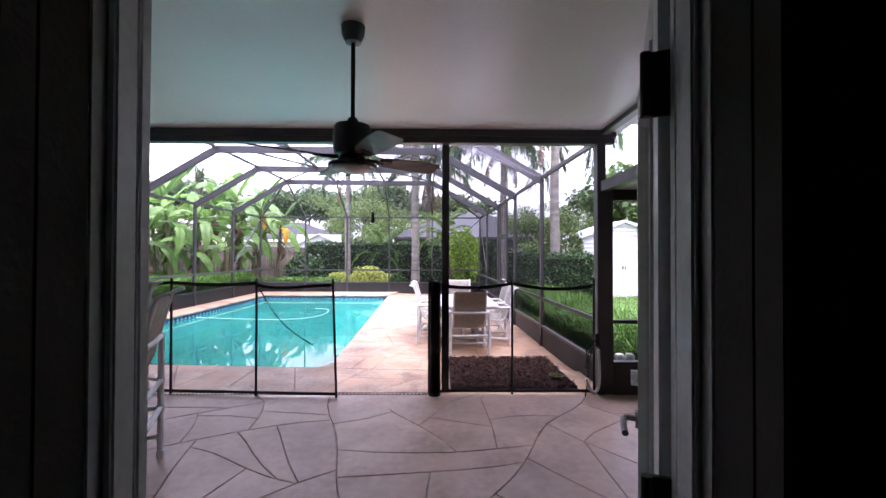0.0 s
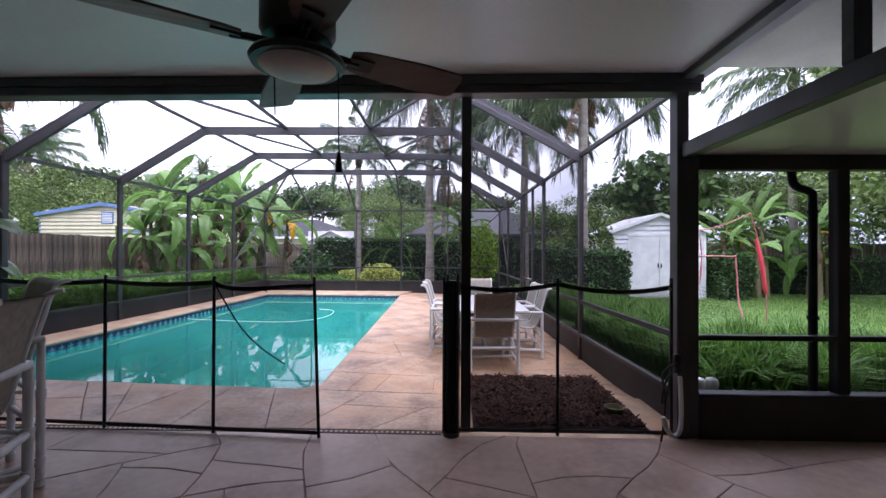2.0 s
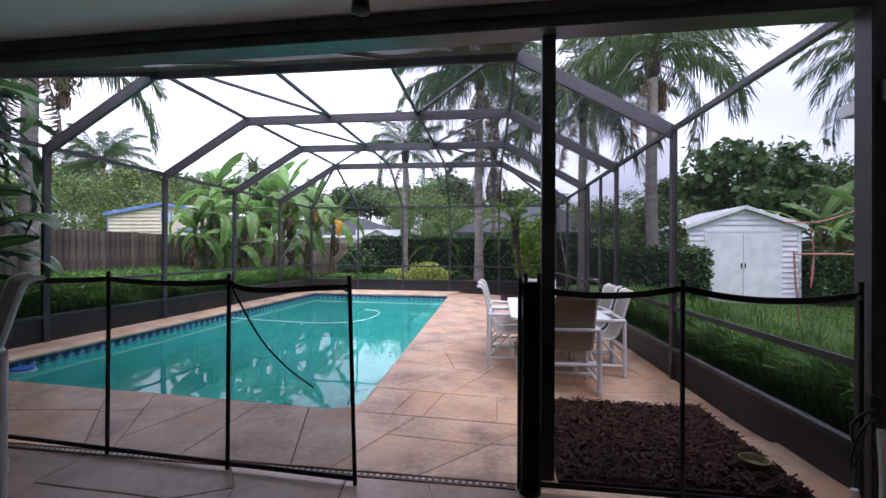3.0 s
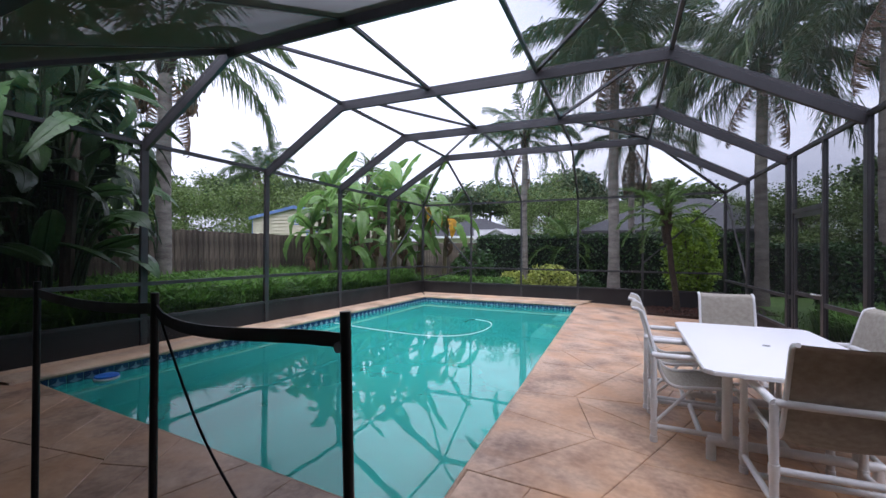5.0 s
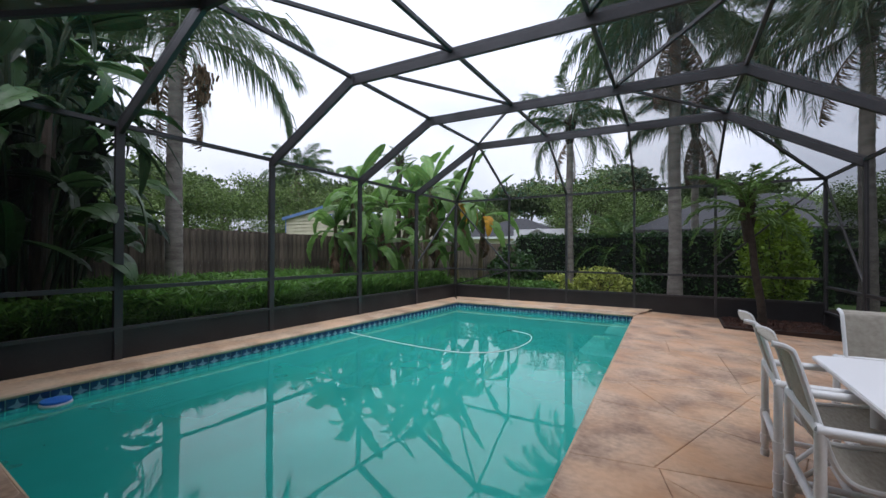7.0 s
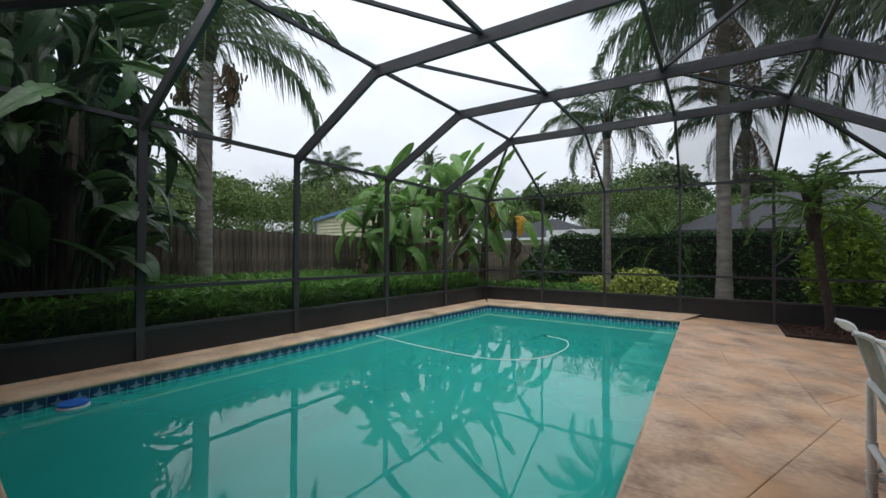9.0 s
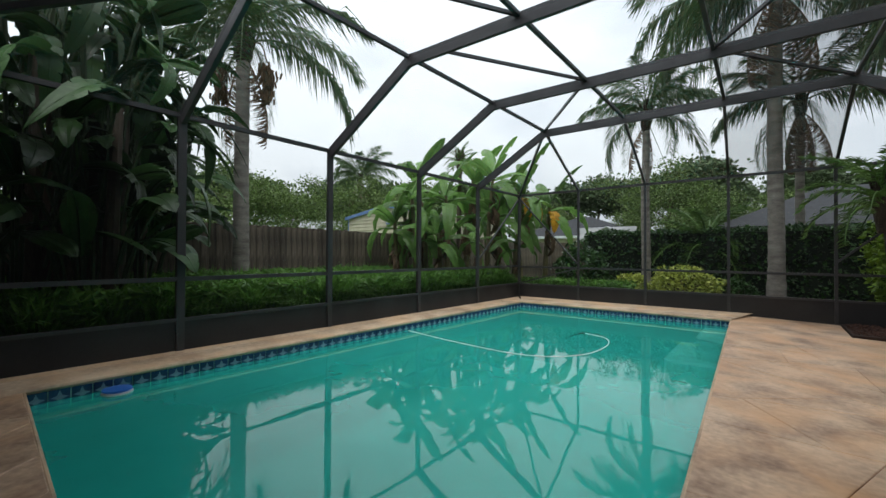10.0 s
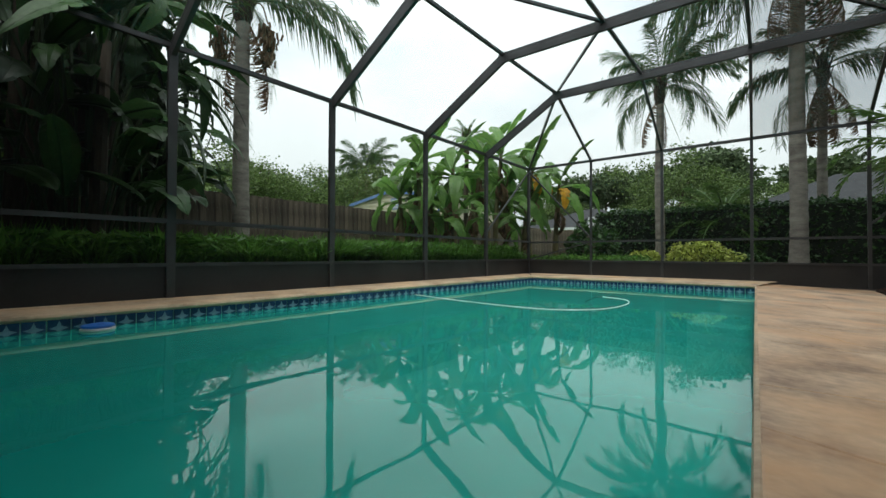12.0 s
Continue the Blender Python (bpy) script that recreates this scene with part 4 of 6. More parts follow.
for x in (-0.03, 0.045):
    part("pole", tube_bm([(x, -0.02, 0), (x, -0.02, 1.26)], 0.012, 8), BLACK, ROLL)

# ---- deck drain, mulch bed and small things ----
DRAIN = tagged(new("deck_drain"), "narrow slotted white deck drain", kind="structure")
part("channel", box_bm(-6.4, -0.12, 4.425, 4.465, -0.014, -0.006), JOINT, DRAIN)
bm = bmesh.new()
for k in range(150):
    x = -6.3 + 0.041 * k
    if x < -0.14:
        slab(bm, x, x + 0.018, 4.437, 4.455, -0.008, -0.002)
part("teeth", bm, HOSE, DRAIN)
setting("mulch_bed", box_bm(0.14, 1.55, 4.53, 5.9, -0.03, 0.012), MULCH, "dark mulch bed in the deck")
setting("mulch_bed_far", box_bm(-0.18, 1.42, 13.77, 15.08, -0.06, 0.03), MULCH, "dark mulch bed in the deck corner")


def chips(name, x0, x1, y0, y1, z, n, label):
    c = np.stack([rng.uniform(x0, x1, n), rng.uniform(y0, y1, n), rng.uniform(0, 0.035, n) + z], 1)
    bm_v, bm_f = [], []
    for k in range(n):
        m = Euler(rng.uniform(-0.7, 0.7, 2).tolist() + [rng.uniform(0, 6.28)]).to_matrix()
        s = (rng.uniform(0.012, 0.035), rng.uniform(0.005, 0.012), rng.uniform(0.003, 0.008))
        b = len(bm_v)
        for dx, dy, dz in ((-1, -1, 0), (1, -0.7, 0), (1, 0.8, 0), (-1, 1, 0), (-0.8, 0, 1), (0.9, 0, 1)):
            q = m @ Vector((dx * s[0], dy * s[1], dz * s[2]))
            bm_v.append((c[k, 0] + q.x, c[k, 1] + q.y, c[k, 2] + q.z))
        bm_f += [(b, b + 1, b + 5, b + 4), (b + 2, b + 3, b + 4, b + 5), (b, b + 4, b + 3), (b + 1, b + 2, b + 5)]
    me = bpy.data.meshes.new(name)
    me.from_pydata(bm_v, [], bm_f)
    me.materials.append(CHIP)
    return tagged(new(name, me), label, "mulch", kind="stuff")


rng = np.random.default_rng(3)
chips("mulch_chips", 0.16, 1.53, 4.55, 5.88, 0.012, 5200, "loose red-brown mulch chips")
chips("mulch_chips", -0.15, 1.4, 13.8, 15.05, 0.03, 1600, "loose red-brown mulch chips in the far bed")
POT = thing("plastic_saucer", 1.38, 4.82, 0.03, "small olive plastic planter half sunk in mulch", "planter")
part("bowl", lathe(bmesh.new(), [(0.05, 0.0), (0.075, 0.01), (0.085, 0.055), (0.078, 0.055), (0.06, 0.02)], 16), POT_GREEN, POT, smooth=True)
DOWN = thing("downspout", 2.86, BEAM_Y + 0.12, 0.0, "black round downspout with an elbow beside the screen post", "downspout", "downspouts of the side patio")
part("pipe", tube_bm(bend([(0.02, 0, 0.0), (0.02, 0, 1.2), (0.02, 0, 1.84), (0.0, 0, 1.93), (-0.1, 0, 1.97), (-0.14, 0, 2.03), (-0.15, 0, 2.19)], 4), 0.032, 12), BLACK, DOWN, smooth=True)
for z in (0.9, 1.75):
    part("clamp", tube_bm([(0.02, 0, z), (0.02, 0, z + 0.03)], 0.041, 12), BLACK, DOWN)
copy_thing(DOWN, pose(4.13, BEAM_Y + 0.12, 0.0))
CAB = thing("hanging_cable", 1.62, 4.35, 0, "black cable and white hose loop hung by the corner post", "cable")
part("box", box_bm(0.035, 0.079, -0.01, 0.035, 0.52, 0.66, bevel=0.006), BLACK, CAB, "small dark junction box")
part("cord", tube_bm(bend([(0.05, -0.012, 0.6), (-0.02, -0.03, 0.57), (-0.07, -0.03, 0.5), (-0.05, -0.03, 0.34), (-0.06, -0.03, 0.15), (-0.08, -0.03, 0.012)], 5), 0.008, 6), BLACK, CAB)
part("cord", tube_bm(bend([(0.05, -0.012, 0.55), (-0.03, -0.04, 0.5), (-0.07, -0.04, 0.4), (-0.08, -0.04, 0.3), (-0.04, -0.04, 0.38), (0.0, -0.02, 0.52)], 5), 0.007, 6), BLACK, CAB)
part("hose_loop", tube_bm(bend([(0.06, -0.03, 0.5), (0.065, -0.04, 0.25), (0.05, -0.045, 0.1), (0.0, -0.045, 0.06), (-0.05, -0.045, 0.12), (-0.07, -0.045, 0.2)], 5), 0.017, 8), HOSE, CAB, "white flexible conduit", smooth=True)
for x in (2.17, 2.29):
    CAPP = thing("pipe_cap", x, 4.93, -0.06, "white pvc clean-out pipe cap in the garden bed", "pipe", "white pipe caps in the bed")
    part("cap", lathe(bmesh.new(), [(0.05, 0.0), (0.05, 0.3), (0.058, 0.302), (0.058, 0.34), (0.045, 0.365), (0.02, 0.375)], 16), HOSE, CAPP, smooth=True)
FLOAT = thing("pool_float", -5.88, 6.2, WATER_Z, "blue and white floating chlorine dispenser", "pool float")
part("lid", lathe(bmesh.new(), [(0.108, 0.022), (0.116, 0.03), (0.112, 0.042), (0.05, 0.054), (0.018, 0.058)], 24), BLUE_PLASTIC, FLOAT, "blue dome lid", smooth=True)
part("ring", lathe(bmesh.new(), [(0.085, -0.03), (0.118, -0.015), (0.122, 0.012), (0.108, 0.021)], 24), HOSE, FLOAT, smooth=True)
CLEAN = thing("cleaner_hose", -5.9, 10.2, WATER_Z, "white floating pool cleaner hose curling on the water", "hose")
part("hose", tube_bm([p for p in bend([(-0.05, 0, 0.0), (1.15, -0.22, 0.0), (2.25, -0.27, 0.0), (2.8, 0.15, 0.0), (2.92, 0.9, 0.0), (2.75, 1.5, 0.0), (2.35, 1.72, 0.0)], 6)], 0.008, 8), HOSE, CLEAN, smooth=True)
part("cuff", tube_bm(bend([(2.35, 1.72, 0.0), (2.22, 1.74, -0.02), (2.08, 1.72, -0.09)], 4), 0.014, 8), BLACK, CLEAN, "dark end cuff of the hose", smooth=True)

# ---- foliage materials ----
def leaf_material(name, base, dark, through_light=0.25, rough=0.45, vary=0.3, leafwise=False):
    m = material(name, base, rough, 0, dark, 3.0, 25.0, 0.9, 0.1, 0.01, per_object=vary if leafwise else 0.0, per_island=vary, spec=0.4)
    n, l = m.node_tree.nodes, m.node_tree.links
    out, b = n["Material Output"], n["Principled BSDF"]
    colour = b.inputs["Base Color"].links[0].from_socket
    tr, mix = n.new("ShaderNodeBsdfTranslucent"), n.new("ShaderNodeMixShader")
    mix.inputs[0].default_value = through_light
    l.new(colour, tr.inputs["Color"])
    l.new(b.outputs[0], mix.inputs[1])
    l.new(tr.outputs[0], mix.inputs[2])
    l.new(mix.outputs[0], out.inputs["Surface"])
    return m


BORDER = leaf_material("border_grass_blades", (0.17, 0.33, 0.06), (0.07, 0.16, 0.028), 0.35, 0.42, 0.5)
LAWN_BLADE = leaf_material("lawn_blades", (0.17, 0.30, 0.055), (0.09, 0.18, 0.03), 0.3)
BANANA = leaf_material("banana_leaf", (0.21, 0.36, 0.09), (0.09, 0.19, 0.042), 0.4, 0.38, 0.4, True)
BANANA_OLD = leaf_material("yellowed_banana_leaf", (0.72, 0.40, 0.02), (0.42, 0.20, 0.015), 0.35, 0.5)
PARADISE = leaf_material("bird_of_paradise_leaf", (0.056, 0.112, 0.033), (0.022, 0.048, 0.014), 0.25, 0.38, 0.75, True)
FROND = leaf_material("palm_frond", (0.10, 0.155, 0.055), (0.045, 0.08, 0.026), 0.2, 0.45, 0.3)
FINE_FROND = leaf_material("pygmy_palm_frond", (0.15, 0.25, 0.06), (0.07, 0.13, 0.03), 0.25, 0.45, 0.3)
DRY_FROND = leaf_material("dry_palm_frond", (0.20, 0.13, 0.075), (0.10, 0.06, 0.035), 0.2, 0.7, 0.3)
HEDGE_LEAF = leaf_material("clipped_hedge_leaf", (0.06, 0.125, 0.032), (0.022, 0.055, 0.013), 0.2, 0.4, 0.4)
LIME_LEAF = leaf_material("lime_shrub_leaf", (0.30, 0.44, 0.04), (0.08, 0.15, 0.014), 0.3, 0.45, 0.3)
GOLD_LEAF = leaf_material("variegated_shrub_leaf", (0.48, 0.50, 0.11), (0.22, 0.30, 0.05), 0.25, 0.45, 0.4)
TREE_LEAF = leaf_material("tree_foliage", (0.16, 0.225, 0.06), (0.06, 0.10, 0.026), 0.2, 0.6, 0.4)
PINE_LEAF = leaf_material("pine_foliage", (0.10, 0.14, 0.06), (0.05, 0.075, 0.03), 0.15, 0.7, 0.4)
TRUNK = material("ringed_palm_trunk", (0.31, 0.28, 0.24), 0.85, 0, (0.12, 0.10, 0.085), 3.5, 28, 0.9, 0.6, 0.02, stretch=(1, 1, 3))
BARK = material("tree_bark", (0.12, 0.09, 0.065), 0.9, 0, (0.05, 0.038, 0.028), 3, 24, 0.9, 0.7, 0.03, stretch=(1, 1, 0.3))
HUSK = material("dark_palm_husk", (0.055, 0.038, 0.026), 0.95, 0, (0.02, 0.014, 0.01), 10, 60, 0.9, 0.9, 0.03)
STALK = material("dark_leaf_stalk", (0.05, 0.075, 0.03), 0.5, 0, (0.025, 0.035, 0.016), 4, 18, 0.9, 0.2)
STEM = material("banana_stem", (0.20, 0.18, 0.08), 0.6, 0, (0.09, 0.065, 0.035), 4, 18, 0.9, 0.3, 0.01, stretch=(1, 1, 0.25))
HEDGE_SHADE = material("hedge_inner_shade", (0.018, 0.026, 0.012), 0.95, 0, (0.008, 0.012, 0.006), 5, 40, 0.8, 0.6)
POD = material("brown_seed_pod", (0.16, 0.10, 0.05), 0.8, 0, (0.07, 0.045, 0.02), 14, 60, 0.9, 0.7, 0.02)
rng = np.random.default_rng(7)


def leaf_quads(centres, size, flat=0.0, long=2.2):
    """Kite-shaped leaves, one a centre, turned at random; flat leans them towards level."""
    n = len(centres)
    d = rng.normal(size=(n, 3))
    d[:, 2] *= 1 - flat
    d /= np.linalg.norm(d, axis=1, keepdims=True)
    s = np.cross(d, rng.normal(size=(n, 3)))
    s /= np.linalg.norm(s, axis=1, keepdims=True)
    ln = (size * rng.uniform(0.6, 1.35, n))[:, None]
    v = np.empty((n, 4, 3))
    v[:, 0] = centres - d * ln * 0.5
    v[:, 1] = centres + s * ln * 0.5 / long
    v[:, 2] = centres + d * ln * 0.5
    v[:, 3] = centres - s * ln * 0.5 / long
    return v, np.arange(n * 4).reshape(n, 4)


def blades(x, y, z, h, w, lean):
    """Arching grass blades rooted at the points x, y."""
    n = len(x)
    a = rng.uniform(0, 2 * np.pi, n)
    d = np.stack([np.cos(a), np.sin(a), np.zeros(n)], 1)
    s = np.stack([-np.sin(a), np.cos(a), np.zeros(n)], 1) * w
    root = np.stack([x, y, np.full(n, z)], 1)
    hh = (h * rng.uniform(0.65, 1.2, n))[:, None]
    ll = (lean * rng.uniform(0.2, 1.3, n))[:, None] * hh
    up = np.array([0, 0, 1.0])
    mid = root + up * hh * 0.62 + d * ll * 0.35
    tip = root + up * hh * (1 - 0.42 * (ll / hh)) + d * ll
    v = np.stack([root - s * 0.6, root + s * 0.6, mid + s, mid - s, tip], 1)
    base = np.arange(n)[:, None] * 5
    f = [*(base + np.array([0, 1, 2, 3])).tolist(), *(base + np.array([3, 2, 4])).tolist()]
    return v, f


def stuff(name, v, f, mat, label, category):
    return tagged(part_mesh(name, poly_mesh(name, v, f, mat)), label, category, kind="stuff")


# ---- border grass and lawn ----
def border(name, x0, x1, y0, y1, n, h, label, w=0.010, leafy=True):
    """Clumps of arching strap leaves, grown together to one level top."""
    m = int((x1 - x0) * (y1 - y0) * 14)
    cx, cy, ch = rng.uniform(x0, x1, m), rng.uniform(y0, y1, m), rng.uniform(0.86, 1.08, m)
    k = rng.integers(0, m, n)
    x = np.clip(cx[k] + rng.normal(size=n) * 0.07, x0, x1)
    y = np.clip(cy[k] + rng.normal(size=n) * 0.07, y0, y1)
    v, f = blades(x, y, -0.06, 0.88 * h * ch[k], w, 0.7)
    if not leafy:
        return stuff(name, v, f, BORDER, label, "border grass")
    m = n // 2
    c = np.stack([rng.uniform(x0, x1, m), rng.uniform(y0, y1, m), h * rng.uniform(0.5, 0.84, m) - 0.06], 1)
    lv, lf = leaf_quads(c, 0.2, 0.3, 5.0)
    v = np.concatenate([v.reshape(-1, 3), lv.reshape(-1, 3)])
    f = f + (lf + len(v) - 4 * m).tolist()
    return stuff(name, v, f, BORDER, label, "border grass")


border("border_grass", -8.3, -6.95, 3.6, 15.4, 62000, 1.0, "dense green strappy border grass along the screen wall", 0.011)
border("border_grass", -10.3, -8.9, 3.6, 15.5, 26000, 1.08, "green strappy border grass before the wooden fence")
border("border_grass", -9.2, -3.9, 15.6, 16.6, 7500, 0.72, "green low planting behind the deep end of the pool")
border("border_grass", 2.45, 3.5, 4.95, 12.8, 22000, 0.74, "green strappy border grass outside the screen wall", 0.011, False)
border("border_grass", 2.7, 7.5, 5.25, 6.4, 20000, 0.82, "tall green strappy grass outside the side patio", 0.011, False)
x, y = rng.uniform(2.2, 14, 26000), rng.uniform(5.5, 16, 26000)
v, f = blades(x, y, -0.06, 0.09, 0.006, 0.6)
stuff("lawn_grass", v, f, LAWN_BLADE, "short mown lawn grass beside the cage", "lawn")
setting("ground_bed_far", box_bm(-3.6, 2.6, 15.3, 18.9, -0.2, -0.045), MULCH, "brown mulched bed behind the cage")
setting("ground_bed_left", box_bm(-10.4, -6.66, 3.0, 16.5, -0.2, -0.05), MULCH, "dark planting bed along the cage")


# ---- palms ----
def frond_mesh(name, mat, length=2.6, droop=1.0, n=46, leaf=0.55, hang=0.75, width=0.018):
    """A feather leaf along +x, arching down, with hanging leaflets on both sides of its rib."""
    t = np.linspace(0, 1, 13)
    px = length * (t - 0.18 * droop * t ** 3)
    pz = length * (0.42 * t - droop * 0.62 * t ** 2)
    bm = tube_bm(list(zip(px, np.zeros(13), pz)), [0.022 * (1 - 0.85 * k) + 0.003 for k in t], 5)
    tt = np.repeat(np.linspace(0.14, 0.995, n), 2)
    side = np.tile([1.0, -1.0], n)
    root = np.stack([np.interp(tt, t, px), np.zeros(2 * n), np.interp(tt, t, pz)], 1)
    ln = leaf * (0.35 + 0.65 * np.sin(np.pi * np.clip(tt, 0.05, 0.97)) ** 0.6) * rng.uniform(0.75, 1.15, 2 * n)
    out = np.stack([0.55 + 0.2 * rng.normal(size=2 * n), side * (0.75 + 0.15 * rng.normal(size=2 * n)), 0.25 * rng.normal(size=2 * n)], 1)
    mid = root + out * (ln * 0.45)[:, None] - np.array([0, 0, 1.0]) * (ln * hang * 0.22)[:, None]
    tip = mid + out * (ln * 0.28)[:, None] - np.array([0, 0, 1.0]) * (ln * hang * 0.62)[:, None]
    w = np.array([width, 0, 0.006])
    for k in range(2 * n):
        r0, r1, m0, m1, e = (bm.verts.new(c) for c in (root[k] - w * 0.6, root[k] + w * 0.6, mid[k] - w, mid[k] + w, tip[k]))
        bm.faces.new((r0, r1, m1, m0))
        bm.faces.new((m0, m1, e))
    return mesh_of(name, bm, mat)


FRONDS = [frond_mesh("frond", FROND, 2.9, d, 84, 0.64, hg, 0.012) for d, hg in ((0.85, 0.8), (1.15, 1.1), (1.5, 1.3))]
DRY = [frond_mesh("dry_frond", DRY_FROND, 2.4, 0.55, 54, 0.34, 1.1, 0.013)]
FINE = [frond_mesh("fine_frond", FINE_FROND, 1.3, d, 40, 0.26, 0.35, 0.008) for d in (0.8, 1.2)]


def palm(x, y, h, r, n, size, label, lean=(0, 0), dry=3, meshes=None, pods=0, trunk_mat=None, category="palm tree"):
    meshes = meshes or FRONDS
    root = thing("palm_tree", x, y, -0.06, label, category)
    pts, rad = [], []
    for k in range(49):
        t = k / 48
        pts.append((lean[0] * t ** 1.5 + 0.015 * math.sin(9 * t), lean[1] * t ** 1.5, h * t))
        rad.append(r * (1.12 - 0.28 * t + 0.25 * max(0, 0.12 - t) / 0.12) * (1.03 if k % 2 else 0.975))
    part("trunk", tube_bm(pts, rad, 14), trunk_mat or TRUNK, root, smooth=True)
    top = Vector(pts[-1])
    bm = lathe(bmesh.new(), [(r * 0.8, -0.5), (r * 1.25, -0.3), (r * 1.35, -0.05), (r * 0.9, 0.25), (r * 0.3, 0.5)], 12)
    for k in range(14):
        a = k * 2.4
        bar(bm, (r * math.cos(a), r * math.sin(a), -0.35 + 0.04 * k), (2.0 * r * math.cos(a), 2.0 * r * math.sin(a), 0.05 + 0.04 * k), 0.05, 0.02)
    bm.transform(Matrix.Translation(top))
    part("crownshaft", bm, HUSK if trunk_mat is None else trunk_mat, root, "shaggy brown leaf bases")
    for k in range(n):
        t = k / n
        ob = part_mesh("frond", meshes[min(len(meshes) - 1, int(t * len(meshes)))], root)
        ob.matrix_local = Matrix.Translation(top + Vector((0, 0, 0.25 - 0.35 * t))) @ pose(0, 0, 0, rng.uniform(-25, 25), 16 - 66 * (1 - t) + rng.uniform(-8, 8), 137.5 * k + rng.uniform(-14, 14)) @ Matrix.Scale(size * rng.uniform(0.85, 1.1), 4)
    for k in range(dry):
        ob = part_mesh("dry_frond", DRY[0], root, "hanging dry brown frond")
        ob.matrix_local = Matrix.Translation(top + Vector((0, 0, -0.25))) @ pose(0, 0, 0, 0, 78 + rng.uniform(-10, 10), 137.5 * k + 60) @ Matrix.Scale(size * 0.85, 4)
    for k in range(pods):
        a = 0.7 + 3.0 * k
        bm = tube_bm(bend([(0, 0, 0), (0.35, 0, 0.05), (0.5, 0, -0.35)], 4), 0.016, 6)
        for j in range(180):
            b = Vector((0.5 + rng.normal() * 0.07, rng.normal() * 0.07, -0.35 - rng.uniform(0, 0.75)))
            bar(bm, b, b + Vector((rng.normal() * 0.02, rng.normal() * 0.02, -0.12)), 0.03, 0.03)
        bm.transform(Matrix.Translation(top + Vector((0, 0, -0.1))) @ pose(0, 0, 0, 0, 0, math.degrees(a)))
        part("seed_pod", bm, POD, root, "brown hanging seed cluster")
    return root


palm(-9.75, 9.15, 5.7, 0.15, 19, 1.05, "tall grey-trunked queen palm before the wooden fence", dry=2, pods=2)
palm(-1.05, 18.5, 8.3, 0.165, 40, 1.3, "tall grey queen palm rising above the hedge", dry=6)
palm(-4.1, 18.6, 5.5, 0.12, 20, 0.8, "slim queen palm with a shaggy crown behind the pool", dry=2)
palm(2.75, 17.5, 6.6, 0.15, 32, 1.15, "grey queen palm with a full hanging crown", dry=3)
palm(4.1, 14.5, 6.9, 0.16, 31, 1.15, "grey-trunked queen palm with a yellow seed stalk", dry=2, pods=1)
palm(-0.5, 20.2, 5.6, 0.11, 16, 0.95, "queen palm with hanging dry fronds behind the hedge", dry=8)
palm(13.2, 17.6, 8.3, 0.14, 22, 1.3, "queen palm with a drooping crown over the lawn", dry=2)
palm(-30.0, 29.3, 8.0, 0.2, 26, 1.35, "queen palm with reddish dry fronds beyond the fence", dry=5)
palm(0.45, 14.45, 2.15, 0.065, 22, 1.0, "small pygmy date palm in the mulch bed", (-0.22, 0.1), 0, FINE, 0, HUSK)
palm(-2.7, 20.0, 1.5, 0.06, 20, 1.5, "feathery green palm clump before the hedge", (0, 0), 0, FINE, 0, HUSK)
palm(-9.6, 16.6, 4.4, 0.08, 26, 0.55, "spiky dracaena rising behind the banana plants", (0, 0), 0, FINE, 0, BARK)


# ---- banana and bird of paradise ----
def paddle_mesh(name, mat, length=1.7, width=0.27, droop=0.8, torn=0.5, seed=1, taper=0.55):
    """A broad paddle leaf along +x on a stout midrib, folded a little and torn along its veins."""
    r = random.Random(seed)
    n = 22
    bm = bmesh.new()
    spine = []
    for k in range(n + 1):
        t = k / n
        spine.append(Vector((length * (t - 0.22 * droop * t ** 3), 0.04 * math.sin(3 * t), length * (0.35 * t - 0.62 * droop * t ** 2.2))))
    for s in (1, -1):
        k = 0
        while k < n:
            run = r.randint(1, 3) if r.random() < torn else r.randint(4, 8)
            hi = min(n, k + run)
            tilt = r.uniform(-0.35, 0.15) * torn * 1.6
            prev = None
            for j in range(k, hi + 1):
                t = j / n
                w = width * (math.sin(math.pi * min(1, 0.06 + t * 0.94)) ** taper)
                shrink = 0.93 if j in (k, hi) and r.random() < torn else 1.0
                sag = (0.16 + tilt)
                p = spine[j]
                row = [bm.verts.new(p), bm.verts.new(p + Vector((0.05 * w, s * w * 0.55 * shrink, 0.10 * w + sag * 0.1 * w))), bm.verts.new(p + Vector((0.16 * w, s * w * shrink, -w * (0.12 + 0.9 * sag))))]
                if prev:
                    for q in range(2):
                        bm.faces.new((prev[q], row[q], row[q + 1], prev[q + 1]))
                prev = row
            k = hi
    tube(bm, spine[::3] + [spine[-1]], [0.022 * (1 - 0.8 * i / 8) for i in range(len(spine[::3]) + 1)], 5)
    return mesh_of(name, bm, mat)


PADDLES = [paddle_mesh("leaf", BANANA, 1.95, 0.215, d, tr, s, 0.7) for d, tr, s in ((0.5, 0.7, 1), (0.9, 0.9, 2), (1.3, 0.95, 3), (1.75, 0.97, 4))]
PADDLE_OLD = paddle_mesh("old_leaf", BANANA_OLD, 1.2, 0.2, 1.5, 0.8, 5)
PADDLE_DRY = paddle_mesh("dry_leaf", DRY_FROND, 1.3, 0.14, 1.6, 0.9, 6)
PARADISE_LEAVES = [paddle_mesh("leaf", PARADISE, 1.2, w, d, tr, s, 0.7) for w, d, tr, s in ((0.16, 0.5, 0.55, 11), (0.15, 1.0, 0.85, 12), (0.14, 1.5, 0.92, 13), (0.17, 0.8, 0.7, 14), (0.13, 1.9, 0.95, 15))]


